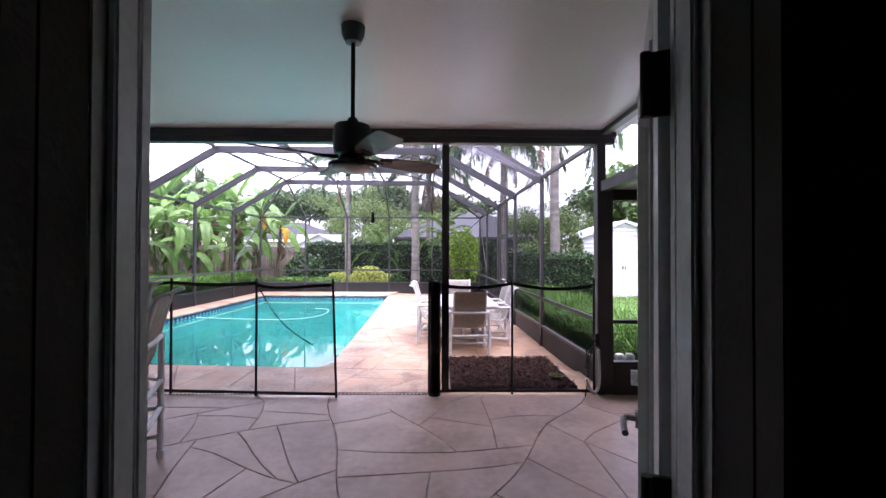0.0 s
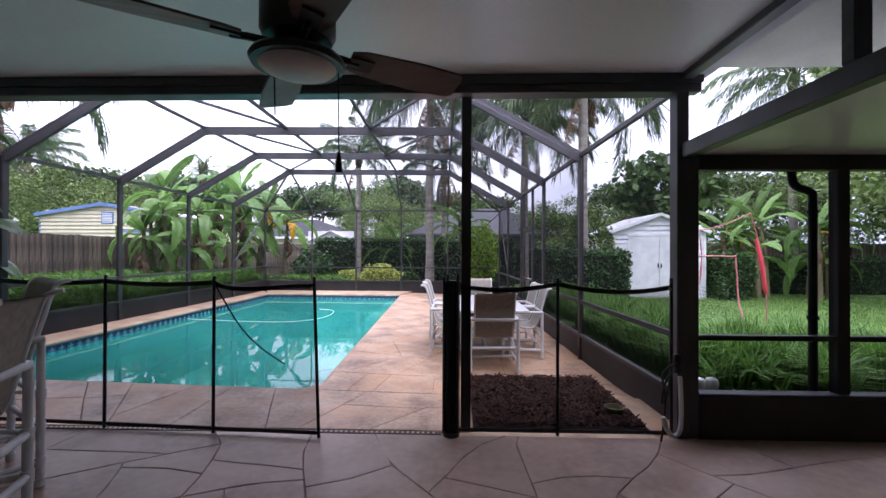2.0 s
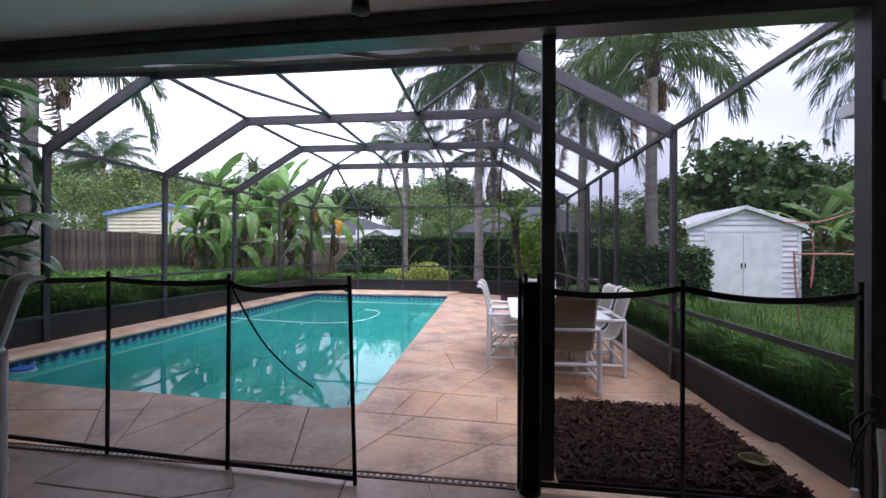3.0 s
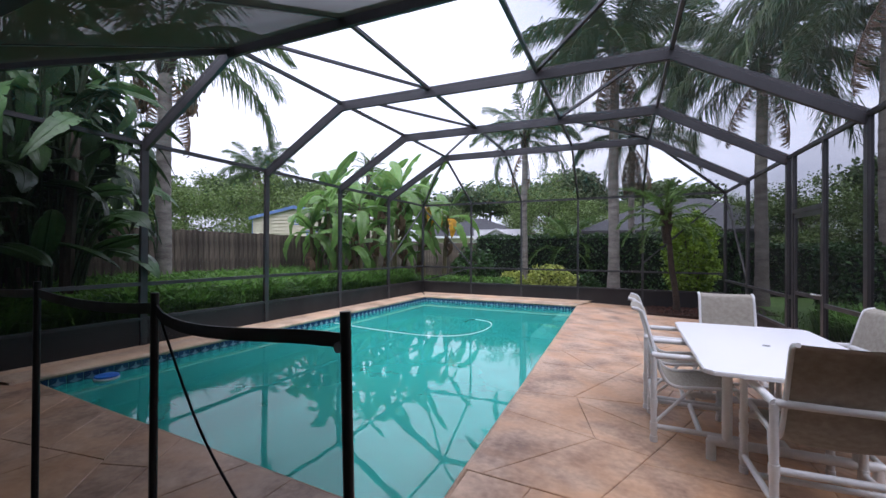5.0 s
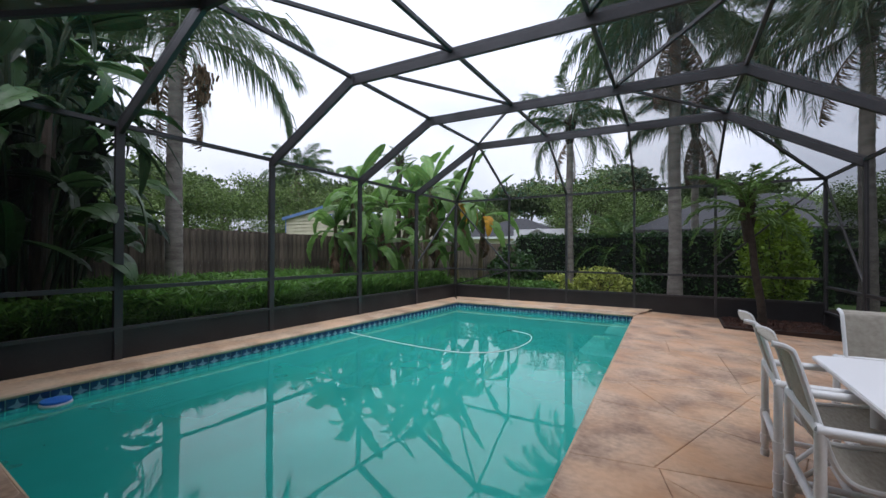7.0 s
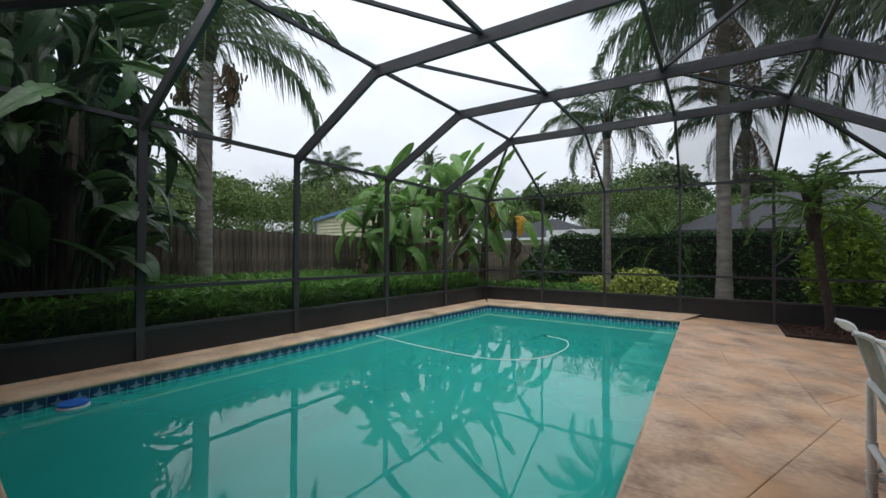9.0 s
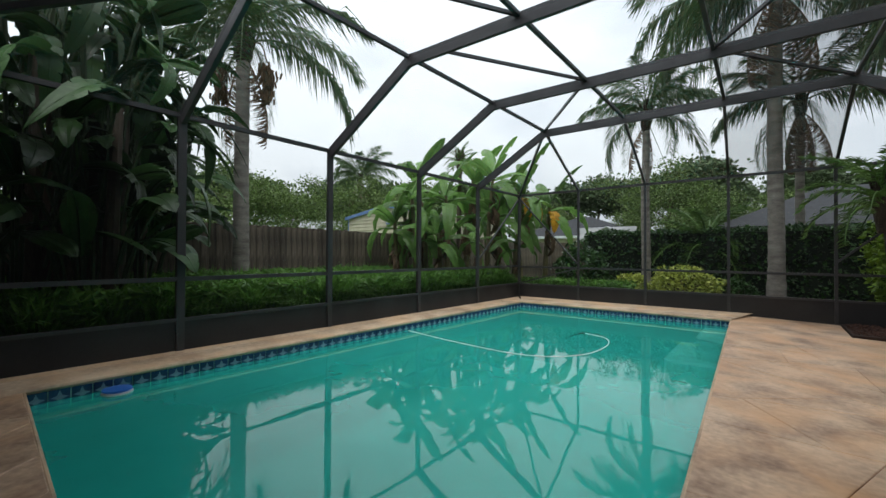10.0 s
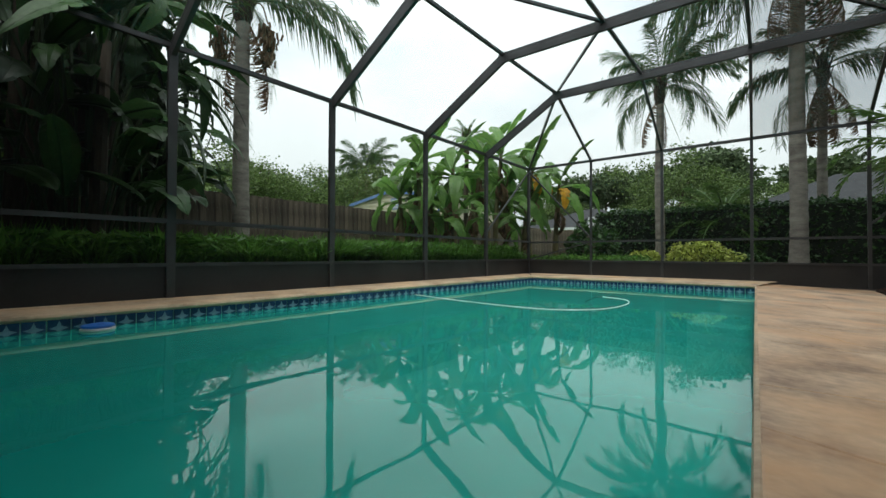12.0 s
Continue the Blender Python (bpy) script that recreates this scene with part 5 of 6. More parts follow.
def banana(x, y, h, n, size, label, old=0, stems=1, seed=0):
    r = random.Random(seed + 100)
    root = thing("banana_plant", x, y, -0.06, label, "banana plant", "banana plants in the garden")
    for s in range(stems):
        dx, dy = (0, 0) if s == 0 else (r.uniform(-0.6, 0.6), r.uniform(-0.6, 0.6))
        hh = (h + 0.25) * (1 if s == 0 else r.uniform(0.5, 0.85))
        lx, ly = r.uniform(-0.25, 0.25), r.uniform(-0.25, 0.25)
        pts = [(dx + lx * t * t, dy + ly * t * t, hh * t) for t in (k / 10 for k in range(11))]
        part("stem", tube_bm(pts, [0.10 - 0.055 * k / 10 for k in range(11)], 10), STEM, root, smooth=True)
        top = Vector(pts[-1])
        for k in range(n):
            t = k / n
            ob = part_mesh("leaf", PADDLES[min(3, int(t * 4))], root)
            ob.matrix_local = Matrix.Translation(top - Vector((0, 0, 0.4 * t))) @ pose(0, 0, 0, r.uniform(-30, 30), 18 - 66 * (1 - t) ** 1.9 + r.uniform(-8, 8), 137.5 * k + r.uniform(-20, 20)) @ Matrix.Scale(size * r.uniform(0.75, 1.12), 4)
        for k in range(4):
            ob = part_mesh("dry_leaf", PADDLE_DRY, root, "shrivelled brown leaf hanging on the stem")
            ob.matrix_local = Matrix.Translation(top - Vector((0, 0, 0.5 + 0.15 * k))) @ pose(0, 0, 0, 0, 62, 100 * k + 30) @ Matrix.Scale(size * 0.75, 4)
        for k in range(old if s == 0 else 0):
            ob = part_mesh("old_leaf", PADDLE_OLD, root, "yellow ageing leaf")
            ob.matrix_local = Matrix.Translation(top - Vector((0, 0, 0.25))) @ pose(0, 0, 0, 0, 15, -50 + 70 * k) @ Matrix.Scale(size * 0.9, 4)
    return root


for i, (x, y, h, n, s, o, st) in enumerate((
        (-8.5, 13.2, 2.6, 7, 0.85, 0, 2), (-8.0, 13.9, 2.6, 7, 0.85, 0, 2), (-9.3, 14.2, 3.3, 7, 0.95, 0, 2), (-7.9, 15.7, 3.4, 7, 1.0, 0, 2),
        (-7.35, 16.4, 3.0, 7, 0.95, 2, 1), (-6.7, 17.2, 2.6, 6, 0.85, 1, 1), (-9.0, 16.2, 3.6, 7, 1.05, 0, 2), (-7.6, 14.9, 1.7, 5, 0.7, 0, 1), (-9.3, 13.6, 2.2, 6, 0.8, 0, 2), (-6.9, 16.0, 1.5, 5, 0.7, 0, 1))):
    banana(x, y, h, n, s, "green banana plant with torn leaves before the fence" if not o else "banana plant with a yellowed leaf beside the cage", o, st, i)
for i, (x, y, h, n, s, o) in enumerate(((9.7, 16.4, 2.3, 7, 0.85, 1), (10.4, 15.2, 2.4, 7, 0.85, 0), (11.6, 14.6, 2.2, 7, 0.85, 1), (12.6, 15.4, 2.6, 7, 0.9, 1), (14.0, 13.8, 2.3, 7, 0.85, 0), (11.0, 17.0, 2.8, 7, 0.9, 0))):
    banana(x, y, h, n, s, "banana plant with green and browned leaves on the lawn", o, 2, 20 + i)


def paradise(x, y, h, n, seed, label):
    """A clump of tall fanned stems with dark paddle leaves from knee height up."""
    r = random.Random(seed)
    root = thing("bird_of_paradise", x, y, -0.06, label, "shrub", "bird of paradise clumps")
    for k in range(3):
        bx, by = r.uniform(-0.35, 0.35), r.uniform(-0.35, 0.35)
        part("stem", tube_bm([(bx, by, 0), (bx * 1.1, by * 1.1, h * 0.35), (bx * 1.5, by * 1.3, h * 0.7)], [0.09, 0.08, 0.05], 8), BARK, root, smooth=True)
    bm = bmesh.new()
    places = []
    for k in range(n):
        z = h * (0.28 + 0.72 * (k + 0.5) / n)
        a = 2.4 * k + r.uniform(-0.5, 0.5)
        out = r.uniform(0.25, 0.85)
        root_p = Vector((0.3 * math.cos(a), 0.3 * math.sin(a), max(0.0, z - 1.2)))
        tip = Vector((out * math.cos(a), out * math.sin(a), z))
        tube(bm, bend([root_p, root_p.lerp(tip, 0.55) + Vector((0, 0, 0.18)), tip], 3), 0.02, 5)
        places.append((tip, a))
    part("stalks", bm, STALK, root)
    for k, (tip, a) in enumerate(places):
        ob = part_mesh("leaf", PARADISE_LEAVES[k % 5], root)
        ob.matrix_local = Matrix.Translation(tip) @ pose(0, 0, 0, r.uniform(-30, 30), r.uniform(-45, 30), math.degrees(a) + r.uniform(-35, 35)) @ Matrix.Scale(r.uniform(0.75, 1.15), 4)
    return root


for i, (x, y, h, n) in enumerate(((-7.75, 6.35, 4.3, 54), (-7.9, 5.7, 5.2, 52), (-8.7, 6.95, 4.6, 50), (-8.9, 6.3, 5.8, 56), (-7.8, 4.4, 4.4, 46), (-9.6, 7.2, 5.2, 44), (-9.4, 5.0, 5.8, 52), (-8.3, 3.2, 4.6, 40), (-10.0, 7.4, 4.0, 38))):
    paradise(x, y, h, n, 40 + i, "tall dark green bird of paradise clump beside the cage")


# ---- hedges, shrubs and trees ----
def hedge(x0, x1, y0, y1, h, n, mat, label, size=0.09):
    root = thing("hedge", (x0 + x1) / 2, (y0 + y1) / 2, -0.06, label, "hedge")
    a, b = (x1 - x0) / 2, (y1 - y0) / 2
    # Solid near-black box stands for the shade deep between the leaves.
    part("shade_core", box_bm(-a + 0.1, a - 0.1, -b + 0.1, b - 0.1, 0, h - 0.1), HEDGE_SHADE, root)
    p = rng.uniform(-1, 1, (n, 3))
    face = rng.integers(0, 5, n)
    for k in range(n):
        f_ = face[k]
        if f_ == 4:
            p[k, 2] = 1
        else:
            p[k, f_ // 2] = 1 if f_ % 2 else -1
    c = p * np.array([a, b, h / 2]) + np.array([0, 0, h / 2])
    bump = np.array([noise.noise((q[0] * 1.6, q[1] * 1.6, q[2] * 1.6)) for q in c])
    c = c + rng.normal(size=(n, 3)) * 0.035 + (p * bump[:, None]) * 0.10
    v, f = leaf_quads(c, size, 0.2, 1.7)
    part_mesh("foliage", poly_mesh("foliage", v, f, mat), root)
    return root


def shrub(x, y, rx, ry, h, n, mat, label, size=0.1, name="shrub"):
    root = thing(name, x, y, -0.06, label, "shrub")
    bm = bmesh.new()
    for k in range(9):
        a = k * 2.4
        tube(bm, [(0.04 * math.cos(a), 0.04 * math.sin(a), 0), (0.3 * rx * math.cos(a), 0.3 * ry * math.sin(a), h * 0.45), (0.7 * rx * math.cos(a), 0.7 * ry * math.sin(a), h * 0.8)], [0.02, 0.014, 0.006], 5)
    part("branches", bm, BARK, root)
    d = rng.normal(size=(n, 3))
    d /= np.linalg.norm(d, axis=1, keepdims=True)
    rad = 0.55 + 0.5 * rng.uniform(0, 1, n) ** 0.5
    lump = np.array([noise.noise((q[0] * 2.1, q[1] * 2.1, q[2] * 2.1 + x)) for q in d])
    c = d * (rad * (1 + 0.35 * lump))[:, None] * np.array([rx, ry, h * 0.5]) + np.array([0, 0, h * 0.52])
    c[:, 2] = np.abs(c[:, 2])
    v, f = leaf_quads(c, size, 0.3, 1.9)
    part_mesh("foliage", poly_mesh("foliage", v, f, mat), root)
    return root


hedge(-6.2, 2.6, 19.4, 20.6, 2.05, 15000, HEDGE_LEAF, "dark clipped hedge behind the pool", 0.12)
hedge(2.9, 5.0, 13.0, 14.4, 1.5, 9000, HEDGE_LEAF, "clipped green hedge beside the garden shed")
hedge(8.35, 9.4, 14.3, 15.3, 1.4, 4000, HEDGE_LEAF, "clipped square hedge against the garden shed")
hedge(11.5, 20, 16.5, 17.8, 1.3, 7000, HEDGE_LEAF, "low dark hedge before the back fence", 0.12)
hedge(2.6, 6.2, 20.5, 21.5, 1.7, 5000, HEDGE_LEAF, "green hedge across the back of the garden", 0.12)
shrub(1.0, 16.6, 0.65, 0.6, 2.4, 4200, LIME_LEAF, "bright lime green shrub behind the cage corner", 0.13)
shrub(-2.95, 17.6, 0.85, 0.6, 0.95, 2200, GOLD_LEAF, "low golden variegated shrub in the mulch", 0.11)
shrub(-4.25, 17.5, 0.5, 0.45, 0.75, 1100, GOLD_LEAF, "small golden variegated shrub in the mulch", 0.11)
shrub(-5.6, 17.3, 0.75, 0.6, 1.5, 1800, HEDGE_LEAF, "green shrub beside the banana plants", 0.16)
shrub(4.55, 15.2, 0.85, 0.7, 3.0, 3600, TREE_LEAF, "loose green shrub between the hedge and the shed", 0.13)
shrub(-1.9, 18.0, 0.5, 0.4, 0.7, 900, HEDGE_LEAF, "low green shrub under the palm", 0.1)


def tree(x, y, h, spread, n, mat, label, seed, size=0.3, pine=False):
    r = random.Random(seed)
    root = thing("tree", x, y, -0.06, label, "tree", "trees beyond the garden")
    bm = bmesh.new()
    tube(bm, bend([(0, 0, 0), (r.uniform(-0.2, 0.2), 0.1, h * 0.4), (r.uniform(-0.4, 0.4), 0.2, h * 0.8)], 4), [0.022 * h * (1 - 0.075 * k) for k in range(9)], 8)
    ends = []
    for k in range(9 if not pine else 7):
        a = k * 2.4 + r.uniform(-0.4, 0.4)
        z0 = h * ((0.35 if not pine else 0.62) + (0.45 if not pine else 0.25) * k / 9)
        e = Vector((spread * r.uniform(0.45, 0.95) * math.cos(a), spread * r.uniform(0.45, 0.95) * math.sin(a), z0 + h * r.uniform(0.08, 0.22)))
        tube(bm, [(0, 0, z0), e * 0.5 + Vector((0, 0, z0 * 0.5 + 0.1)), e], [0.008 * h, 0.005 * h, 0.002 * h], 5)
        ends.append(e)
    ends.append(Vector((0, 0, h * 0.93)))
    part("trunk", bm, BARK, root, smooth=True)
    cs = []
    for e in ends:
        for j in range(5):
            o = np.array([e.x, e.y, e.z]) + rng.normal(size=3) * np.array([0.28, 0.28, 0.12 if pine else 0.2]) * spread * 0.8
            m_ = n // (len(ends) * 5)
            cs.append(o + rng.normal(size=(m_, 3)) * np.array([1, 1, 0.55]) * spread * 0.17)
    v, f = leaf_quads(np.concatenate(cs), size, 0.2, 1.6)
    part_mesh("crown", poly_mesh("crown", v, f, mat), root)
    return root


OAK = tree(-6, 33, 6.0, 2.8, 15000, TREE_LEAF, "leafy green tree beyond the back fence", 1, 0.14)
OAK_B = tree(-20, 23, 5.4, 2.8, 15000, TREE_LEAF, "leafy green tree behind the neighbouring house", 2, 0.14)
PINE = tree(-6, 47, 9.0, 3.3, 3600, PINE_LEAF, "tall slash pine with clumped needles far off", 3, 0.4, True)
PINE_B = tree(2, 50, 8.2, 3.4, 3600, PINE_LEAF, "tall pine with a flat crown far off", 4, 0.42, True)
spots = random.Random(5)
for k in range(30):
    a = radians(-72 + 112 * k / 29 + spots.uniform(-1.5, 1.5))
    d = spots.uniform(42, 58)
    copy_thing(spots.choice((PINE, PINE_B, OAK, PINE_B)), pose(d * math.sin(a), 4 + d * math.cos(a), -0.06, 0, 0, spots.uniform(0, 360)) @ Matrix.Scale(1.0, 4))
for k, (x, y, size) in enumerate(((-20, 14, 0.8), (-17, 27, 0.75), (-24, 19, 0.9), (-15.5, 8.5, 0.8), (-14.5, 4.5, 0.9), (-17, 0.5, 1.0), (6.5, 27, 0.75), (10.5, 25, 0.75), (15, 21, 0.8), (19, 18, 0.9), (13.5, 12.2, 1.25), (17, 16, 1.4), (21, 8, 1.2), (-21, 24, 0.8), (-27, 26, 0.9), (-4, 38, 0.9), (-9, 42, 0.9), (-1, 42, 0.95))):
    copy_thing((OAK, OAK_B)[k % 2], pose(x, y, -0.06, 0, 0, 77 * k) @ Matrix.Scale(size, 4))

SEAGRAPE = leaf_material("broad_dark_tree_leaf", (0.13, 0.21, 0.07), (0.05, 0.09, 0.028), 0.2, 0.4, 0.4)
tree(10.0, 21.0, 6.0, 2.0, 4200, SEAGRAPE, "dense broad-leaved dark green tree behind the shed", 9, 0.36)

# ---- garden structures ----
FENCE_WOOD = material("weathered_fence_board", (0.17, 0.135, 0.10), 0.9, 0, (0.03, 0.022, 0.016), 4, 24, 0.42, 0.5, 0.01, stretch=(1, 1, 0.12), per_object=0.3)
CREAM = material("cream_siding", (0.62, 0.57, 0.42), 0.6, 0, (0.52, 0.47, 0.34), 2, 30, 0.5, 0.1)
BLUE_TRIM = material("blue_trim_paint", (0.16, 0.25, 0.50), 0.5, 0, (0.10, 0.17, 0.36), 3, 30, 0.5, 0.1)
SIDING = material("white_siding", (0.78, 0.775, 0.80), 0.5, 0, (0.64, 0.635, 0.66), 2, 40, 0.7, 0.1)
SHINGLE = material("grey_shingle_roof", (0.045, 0.046, 0.05), 0.95, 0, (0.028, 0.028, 0.03), 4, 50, 0.8, 0.5, 0.01)
METAL_ROOF = material("pale_metal_roof", (0.66, 0.65, 0.66), 0.4, 0, (0.5, 0.49, 0.5), 2, 30, 0.7, 0.1)
DARK_SCREEN = material("dark_screened_porch", (0.06, 0.062, 0.066), 0.7, 0, (0.04, 0.04, 0.044), 2, 30, 0.6, 0.1)
PINK = material("red_padding", (0.62, 0.05, 0.07), 0.6, 0, (0.42, 0.03, 0.045), 6, 60, 0.7, 0.2)
PINK_TUBE = material("faded_red_tube", (0.48, 0.17, 0.16), 0.5, 0, (0.34, 0.1, 0.1), 6, 60, 0.7, 0.1)


def board_fence(x0, y0, x1, y1, h, label, step=0.15):
    """Vertical boards on rails, every board its own piece."""
    root = thing("wood_fence", x0, y0, -0.06, label, "fence")
    d = Vector((x1 - x0, y1 - y0, 0))
    n = int(d.length / step)
    d.normalize()
    ang = math.atan2(d.y, d.x)
    root.matrix_world = pose(x0, y0, -0.06, 0, 0, math.degrees(ang))
    boards = []
    for k in range(4):
        bm = bmesh.new()
        w = step + 0.006
        a = random.Random(k)
        slab(bm, 0, w, -0.01, 0.01, 0.02, h + a.uniform(-0.03, 0.03))
        boards.append(mesh_of("board", bm, FENCE_WOOD))
    for k in range(n):
        ob = part_mesh("board", boards[k % 4], root)
        ob.matrix_local = pose(k * step, 0.011 * (k % 2), 0, 0, 0.1 * math.sin(k * 2.3), 0)
    length = n * step
    for z in (0.3, h - 0.18):
        part("rail", box_bm(0, length, -0.07, -0.022, z, z + 0.09), FENCE_WOOD, root)
    part("cap", box_bm(0, length, -0.085, -0.026, h - 0.08, h + 0.02), FENCE_WOOD, root)
    k = 0.0
    while k < length:
        part("post", box_bm(k, k + 0.1, -0.13, -0.088, 0, h + 0.05), FENCE_WOOD, root)
        k += 2.4
    return root


board_fence(-10.55, 27.0, -10.55, 2.5, 1.9, "weathered brown wooden board fence streaked with dirt")
board_fence(9.0, 26.0, -10.5, 26.0, 1.9, "dark wooden board fence at the back", 0.16)
board_fence(26.0, 19.5, 9.5, 19.5, 1.9, "weathered wooden board fence behind the lawn", 0.16)


def gable_roof(parent, x0, x1, y0, y1, eave, peak, mat, over=0.25, along="y", thick=0.06):
    """Two sloping roof slabs; the ridge runs along the given axis."""
    if along == "y":
        mid = (x0 + x1) / 2
        for s, e in ((-1, x0), (1, x1)):
            slope = (peak - eave) / abs(e - mid)
            ex, ez = e + s * over, eave - slope * over
            bm = bmesh.new()
            top = [bm.verts.new(c) for c in ((mid, y0 - over, peak), (mid, y1 + over, peak), (ex, y1 + over, ez), (ex, y0 - over, ez))]
            low = [bm.verts.new(v.co + Vector((0, 0, -thick))) for v in top]
            bm.faces.new(top)
            bm.faces.new(low[::-1])
            for k in range(4):
                bm.faces.new((top[k], low[k], low[(k + 1) % 4], top[(k + 1) % 4]))
            part("roof", bm, mat, parent)
    else:
        mid = (y0 + y1) / 2
        for s, e in ((-1, y0), (1, y1)):
            slope = (peak - eave) / abs(e - mid)
            ey, ez = e + s * over, eave - slope * over
            bm = bmesh.new()
            top = [bm.verts.new(c) for c in ((x0 - over, mid, peak), (x1 + over, mid, peak), (x1 + over, ey, ez), (x0 - over, ey, ez))]
            low = [bm.verts.new(v.co + Vector((0, 0, -thick))) for v in top]
            bm.faces.new(top)
            bm.faces.new(low[::-1])
            for k in range(4):
                bm.faces.new((top[k], low[k], low[(k + 1) % 4], top[(k + 1) % 4]))
            part("roof", bm, mat, parent)


def siding_wall(x0, x1, y, eave, peak, step, front=-1):
    """Lapped boards up a gable end."""
    bm = bmesh.new()
    z = 0.0
    mid = (x0 + x1) / 2
    while z < peak - 0.05:
        z1 = min(z + step, peak)
        k = 1.0 if z <= eave else max(0.02, (peak - z) / (peak - eave))
        a, b = mid + (x0 - mid) * k, mid + (x1 - mid) * k
        vs = [bm.verts.new(c) for c in ((a, y + front * 0.048, z), (b, y + front * 0.048, z), (b, y + front * 0.004, z1), (a, y + front * 0.004, z1))]
        bm.faces.new(vs)
        lo = [bm.verts.new(c) for c in ((a, y, z), (b, y, z))]
        bm.faces.new((vs[1], vs[0], lo[0], lo[1]))
        z = z1
    return bm


def shed():
    root = thing("garden_shed", 6.75, 15.0, -0.06, "white lapped-siding garden shed with double doors", "shed")
    part("wall", siding_wall(-1.47, 1.47, 0.0, 2.22, 2.74, 0.15), SIDING, root)
    bm = box_bm(-1.45, 1.45, 0.015, 2.6, 0, 2.2)
    part("body", bm, SIDING, root)
    bm = siding_wall(0.0, 2.6, 0.0, 2.2, 2.2, 0.15)
    bm.transform(pose(-1.452, 2.6, 0, 0, 0, -90))
    part("side_wall", bm, SIDING, root)
    gable_roof(root, -1.47, 1.47, 0.0, 2.6, 2.24, 2.80, METAL_ROOF, 0.14)
    for s in (-1, 1):
        door = part("door", box_bm(s * 0.485 - 0.475, s * 0.485 + 0.475, -0.055, -0.025, 0.06, 2.02, bevel=0.006), WHITE, root, "plain white shed door leaf")
        part("handle", box_bm(s * 0.05 - 0.012, s * 0.05 + 0.012, -0.085, -0.056, 1.0, 1.14), BLACK, door, "small dark handle")
    for x0, x1, z0, z1 in ((-1.03, -0.965, 0.0, 2.1), (0.965, 1.03, 0.0, 2.1), (-0.96, 0.96, 2.03, 2.1), (-1.52, -1.44, 0, 2.2), (1.44, 1.52, 0, 2.2)):
        part("trim", box_bm(x0, x1, -0.05, -0.022, z0, z1), WHITE, root)
    bm = bmesh.new()
    for s in (-1, 1):
        bar(bm, (0, -0.16, 2.76), (s * 1.62, -0.16, 2.17), 0.03, 0.1)
    part("fascia", bm, WHITE, root)
    return root


shed()


def cream_house():
    root = thing("house", -15.0, 18.2, -0.06, "cream lapped-siding building with blue trim beyond the fence", "house")
    part("wall", siding_wall(-2.6, 2.9, 0.0, 3.0, 3.42, 0.16), CREAM, root)
    part("body", box_bm(-2.58, 2.88, 0.02, 6, 0, 2.98), CREAM, root)
    gable_roof(root, -2.6, 2.9, 0, 6, 3.05, 3.50, METAL_ROOF, 0.1)
    bm = bmesh.new()
    for s, e in ((-1, -2.72), (1, 3.02)):
        bar(bm, (0.15, -0.13, 3.45), (e, -0.13, 3.0), 0.03, 0.14)
    part("fascia", bm, BLUE_TRIM, root, "blue painted gable board")
    vent = part("vent", box_bm(0.1, 0.62, -0.05, -0.022, 2.62, 3.12), BLUE_TRIM, root, "blue framed gable vent")
    for k in range(6):
        part("slat", box_bm(0.15, 0.57, -0.065, -0.052, 2.67 + 0.07 * k, 2.71 + 0.07 * k), SIDING, vent)
    win = part("window", box_bm(0.9, 2.3, -0.05, -0.022, 1.3, 2.35), BLUE_TRIM, root, "window with blue frame")
    part("pane", box_bm(1.0, 2.2, -0.06, -0.052, 1.4, 2.25), CREAM, win)
    for x in (-2.6, 2.84):
        part("corner_board", box_bm(x, x + 0.06, -0.045, -0.022, 0, 3.0), BLUE_TRIM, root)
    return root


cream_house()


def hip_house(x, y, w, d, eave, peak, wall, roof, label, windows=0):
    root = thing("house", x, y, -0.06, label, "house")
    part("wall", box_bm(-w / 2, w / 2, 0, d, 0, eave), wall, root)
    bm = bmesh.new()
    o = 0.45
    e = [bm.verts.new(c) for c in ((-w / 2 - o, -o, eave - 0.05), (w / 2 + o, -o, eave - 0.05), (w / 2 + o, d + o, eave - 0.05), (-w / 2 - o, d + o, eave - 0.05))]
    r = [bm.verts.new((s * max(0.2, w / 2 - d / 2), d / 2, peak)) for s in (-1, 1)]
    for f in ((e[0], e[1], r[1], r[0]), (e[1], e[2], r[1]), (e[2], e[3], r[0], r[1]), (e[3], e[0], r[0]), e[::-1]):
        bm.faces.new(f)
    part("roof", bm, roof, root)
    part("fascia", box_bm(-w / 2 - o, w / 2 + o, -o - 0.03, -o - 0.003, eave - 0.2, eave - 0.02), WHITE if wall is not DARK_SCREEN else BRONZE, root)
    for k in range(windows):
        cx = -w / 2 + (k + 0.5) * w / windows
        win = part("window", box_bm(cx - 0.55, cx + 0.55, -0.05, -0.003, 1.0, 2.2), WHITE, root)
        part("pane", box_bm(cx - 0.48, cx + 0.48, -0.06, -0.052, 1.07, 2.13), DARK_SCREEN, win)
    return root


hip_house(-13.5, 36.0, 9.0, 8.0, 2.75, 4.5, CREAM, SHINGLE, "pale house with a grey shingle roof behind the fence", 4)
hip_house(2.6, 33.0, 12.0, 9.0, 2.9, 5.3, DARK_SCREEN, SHINGLE, "dark grey-roofed house with a screened porch", 0)
CAN = thing("garden_canopy", -8.6, 31.0, -0.06, "white metal garden canopy behind the fence", "canopy")
for x in (-1.5, 1.5):
    for y in (-1.2, 1.2):
        part("post", box_bm(x - 0.05, x + 0.05, y - 0.05, y + 0.05, 0, 2.15), WHITE, CAN)
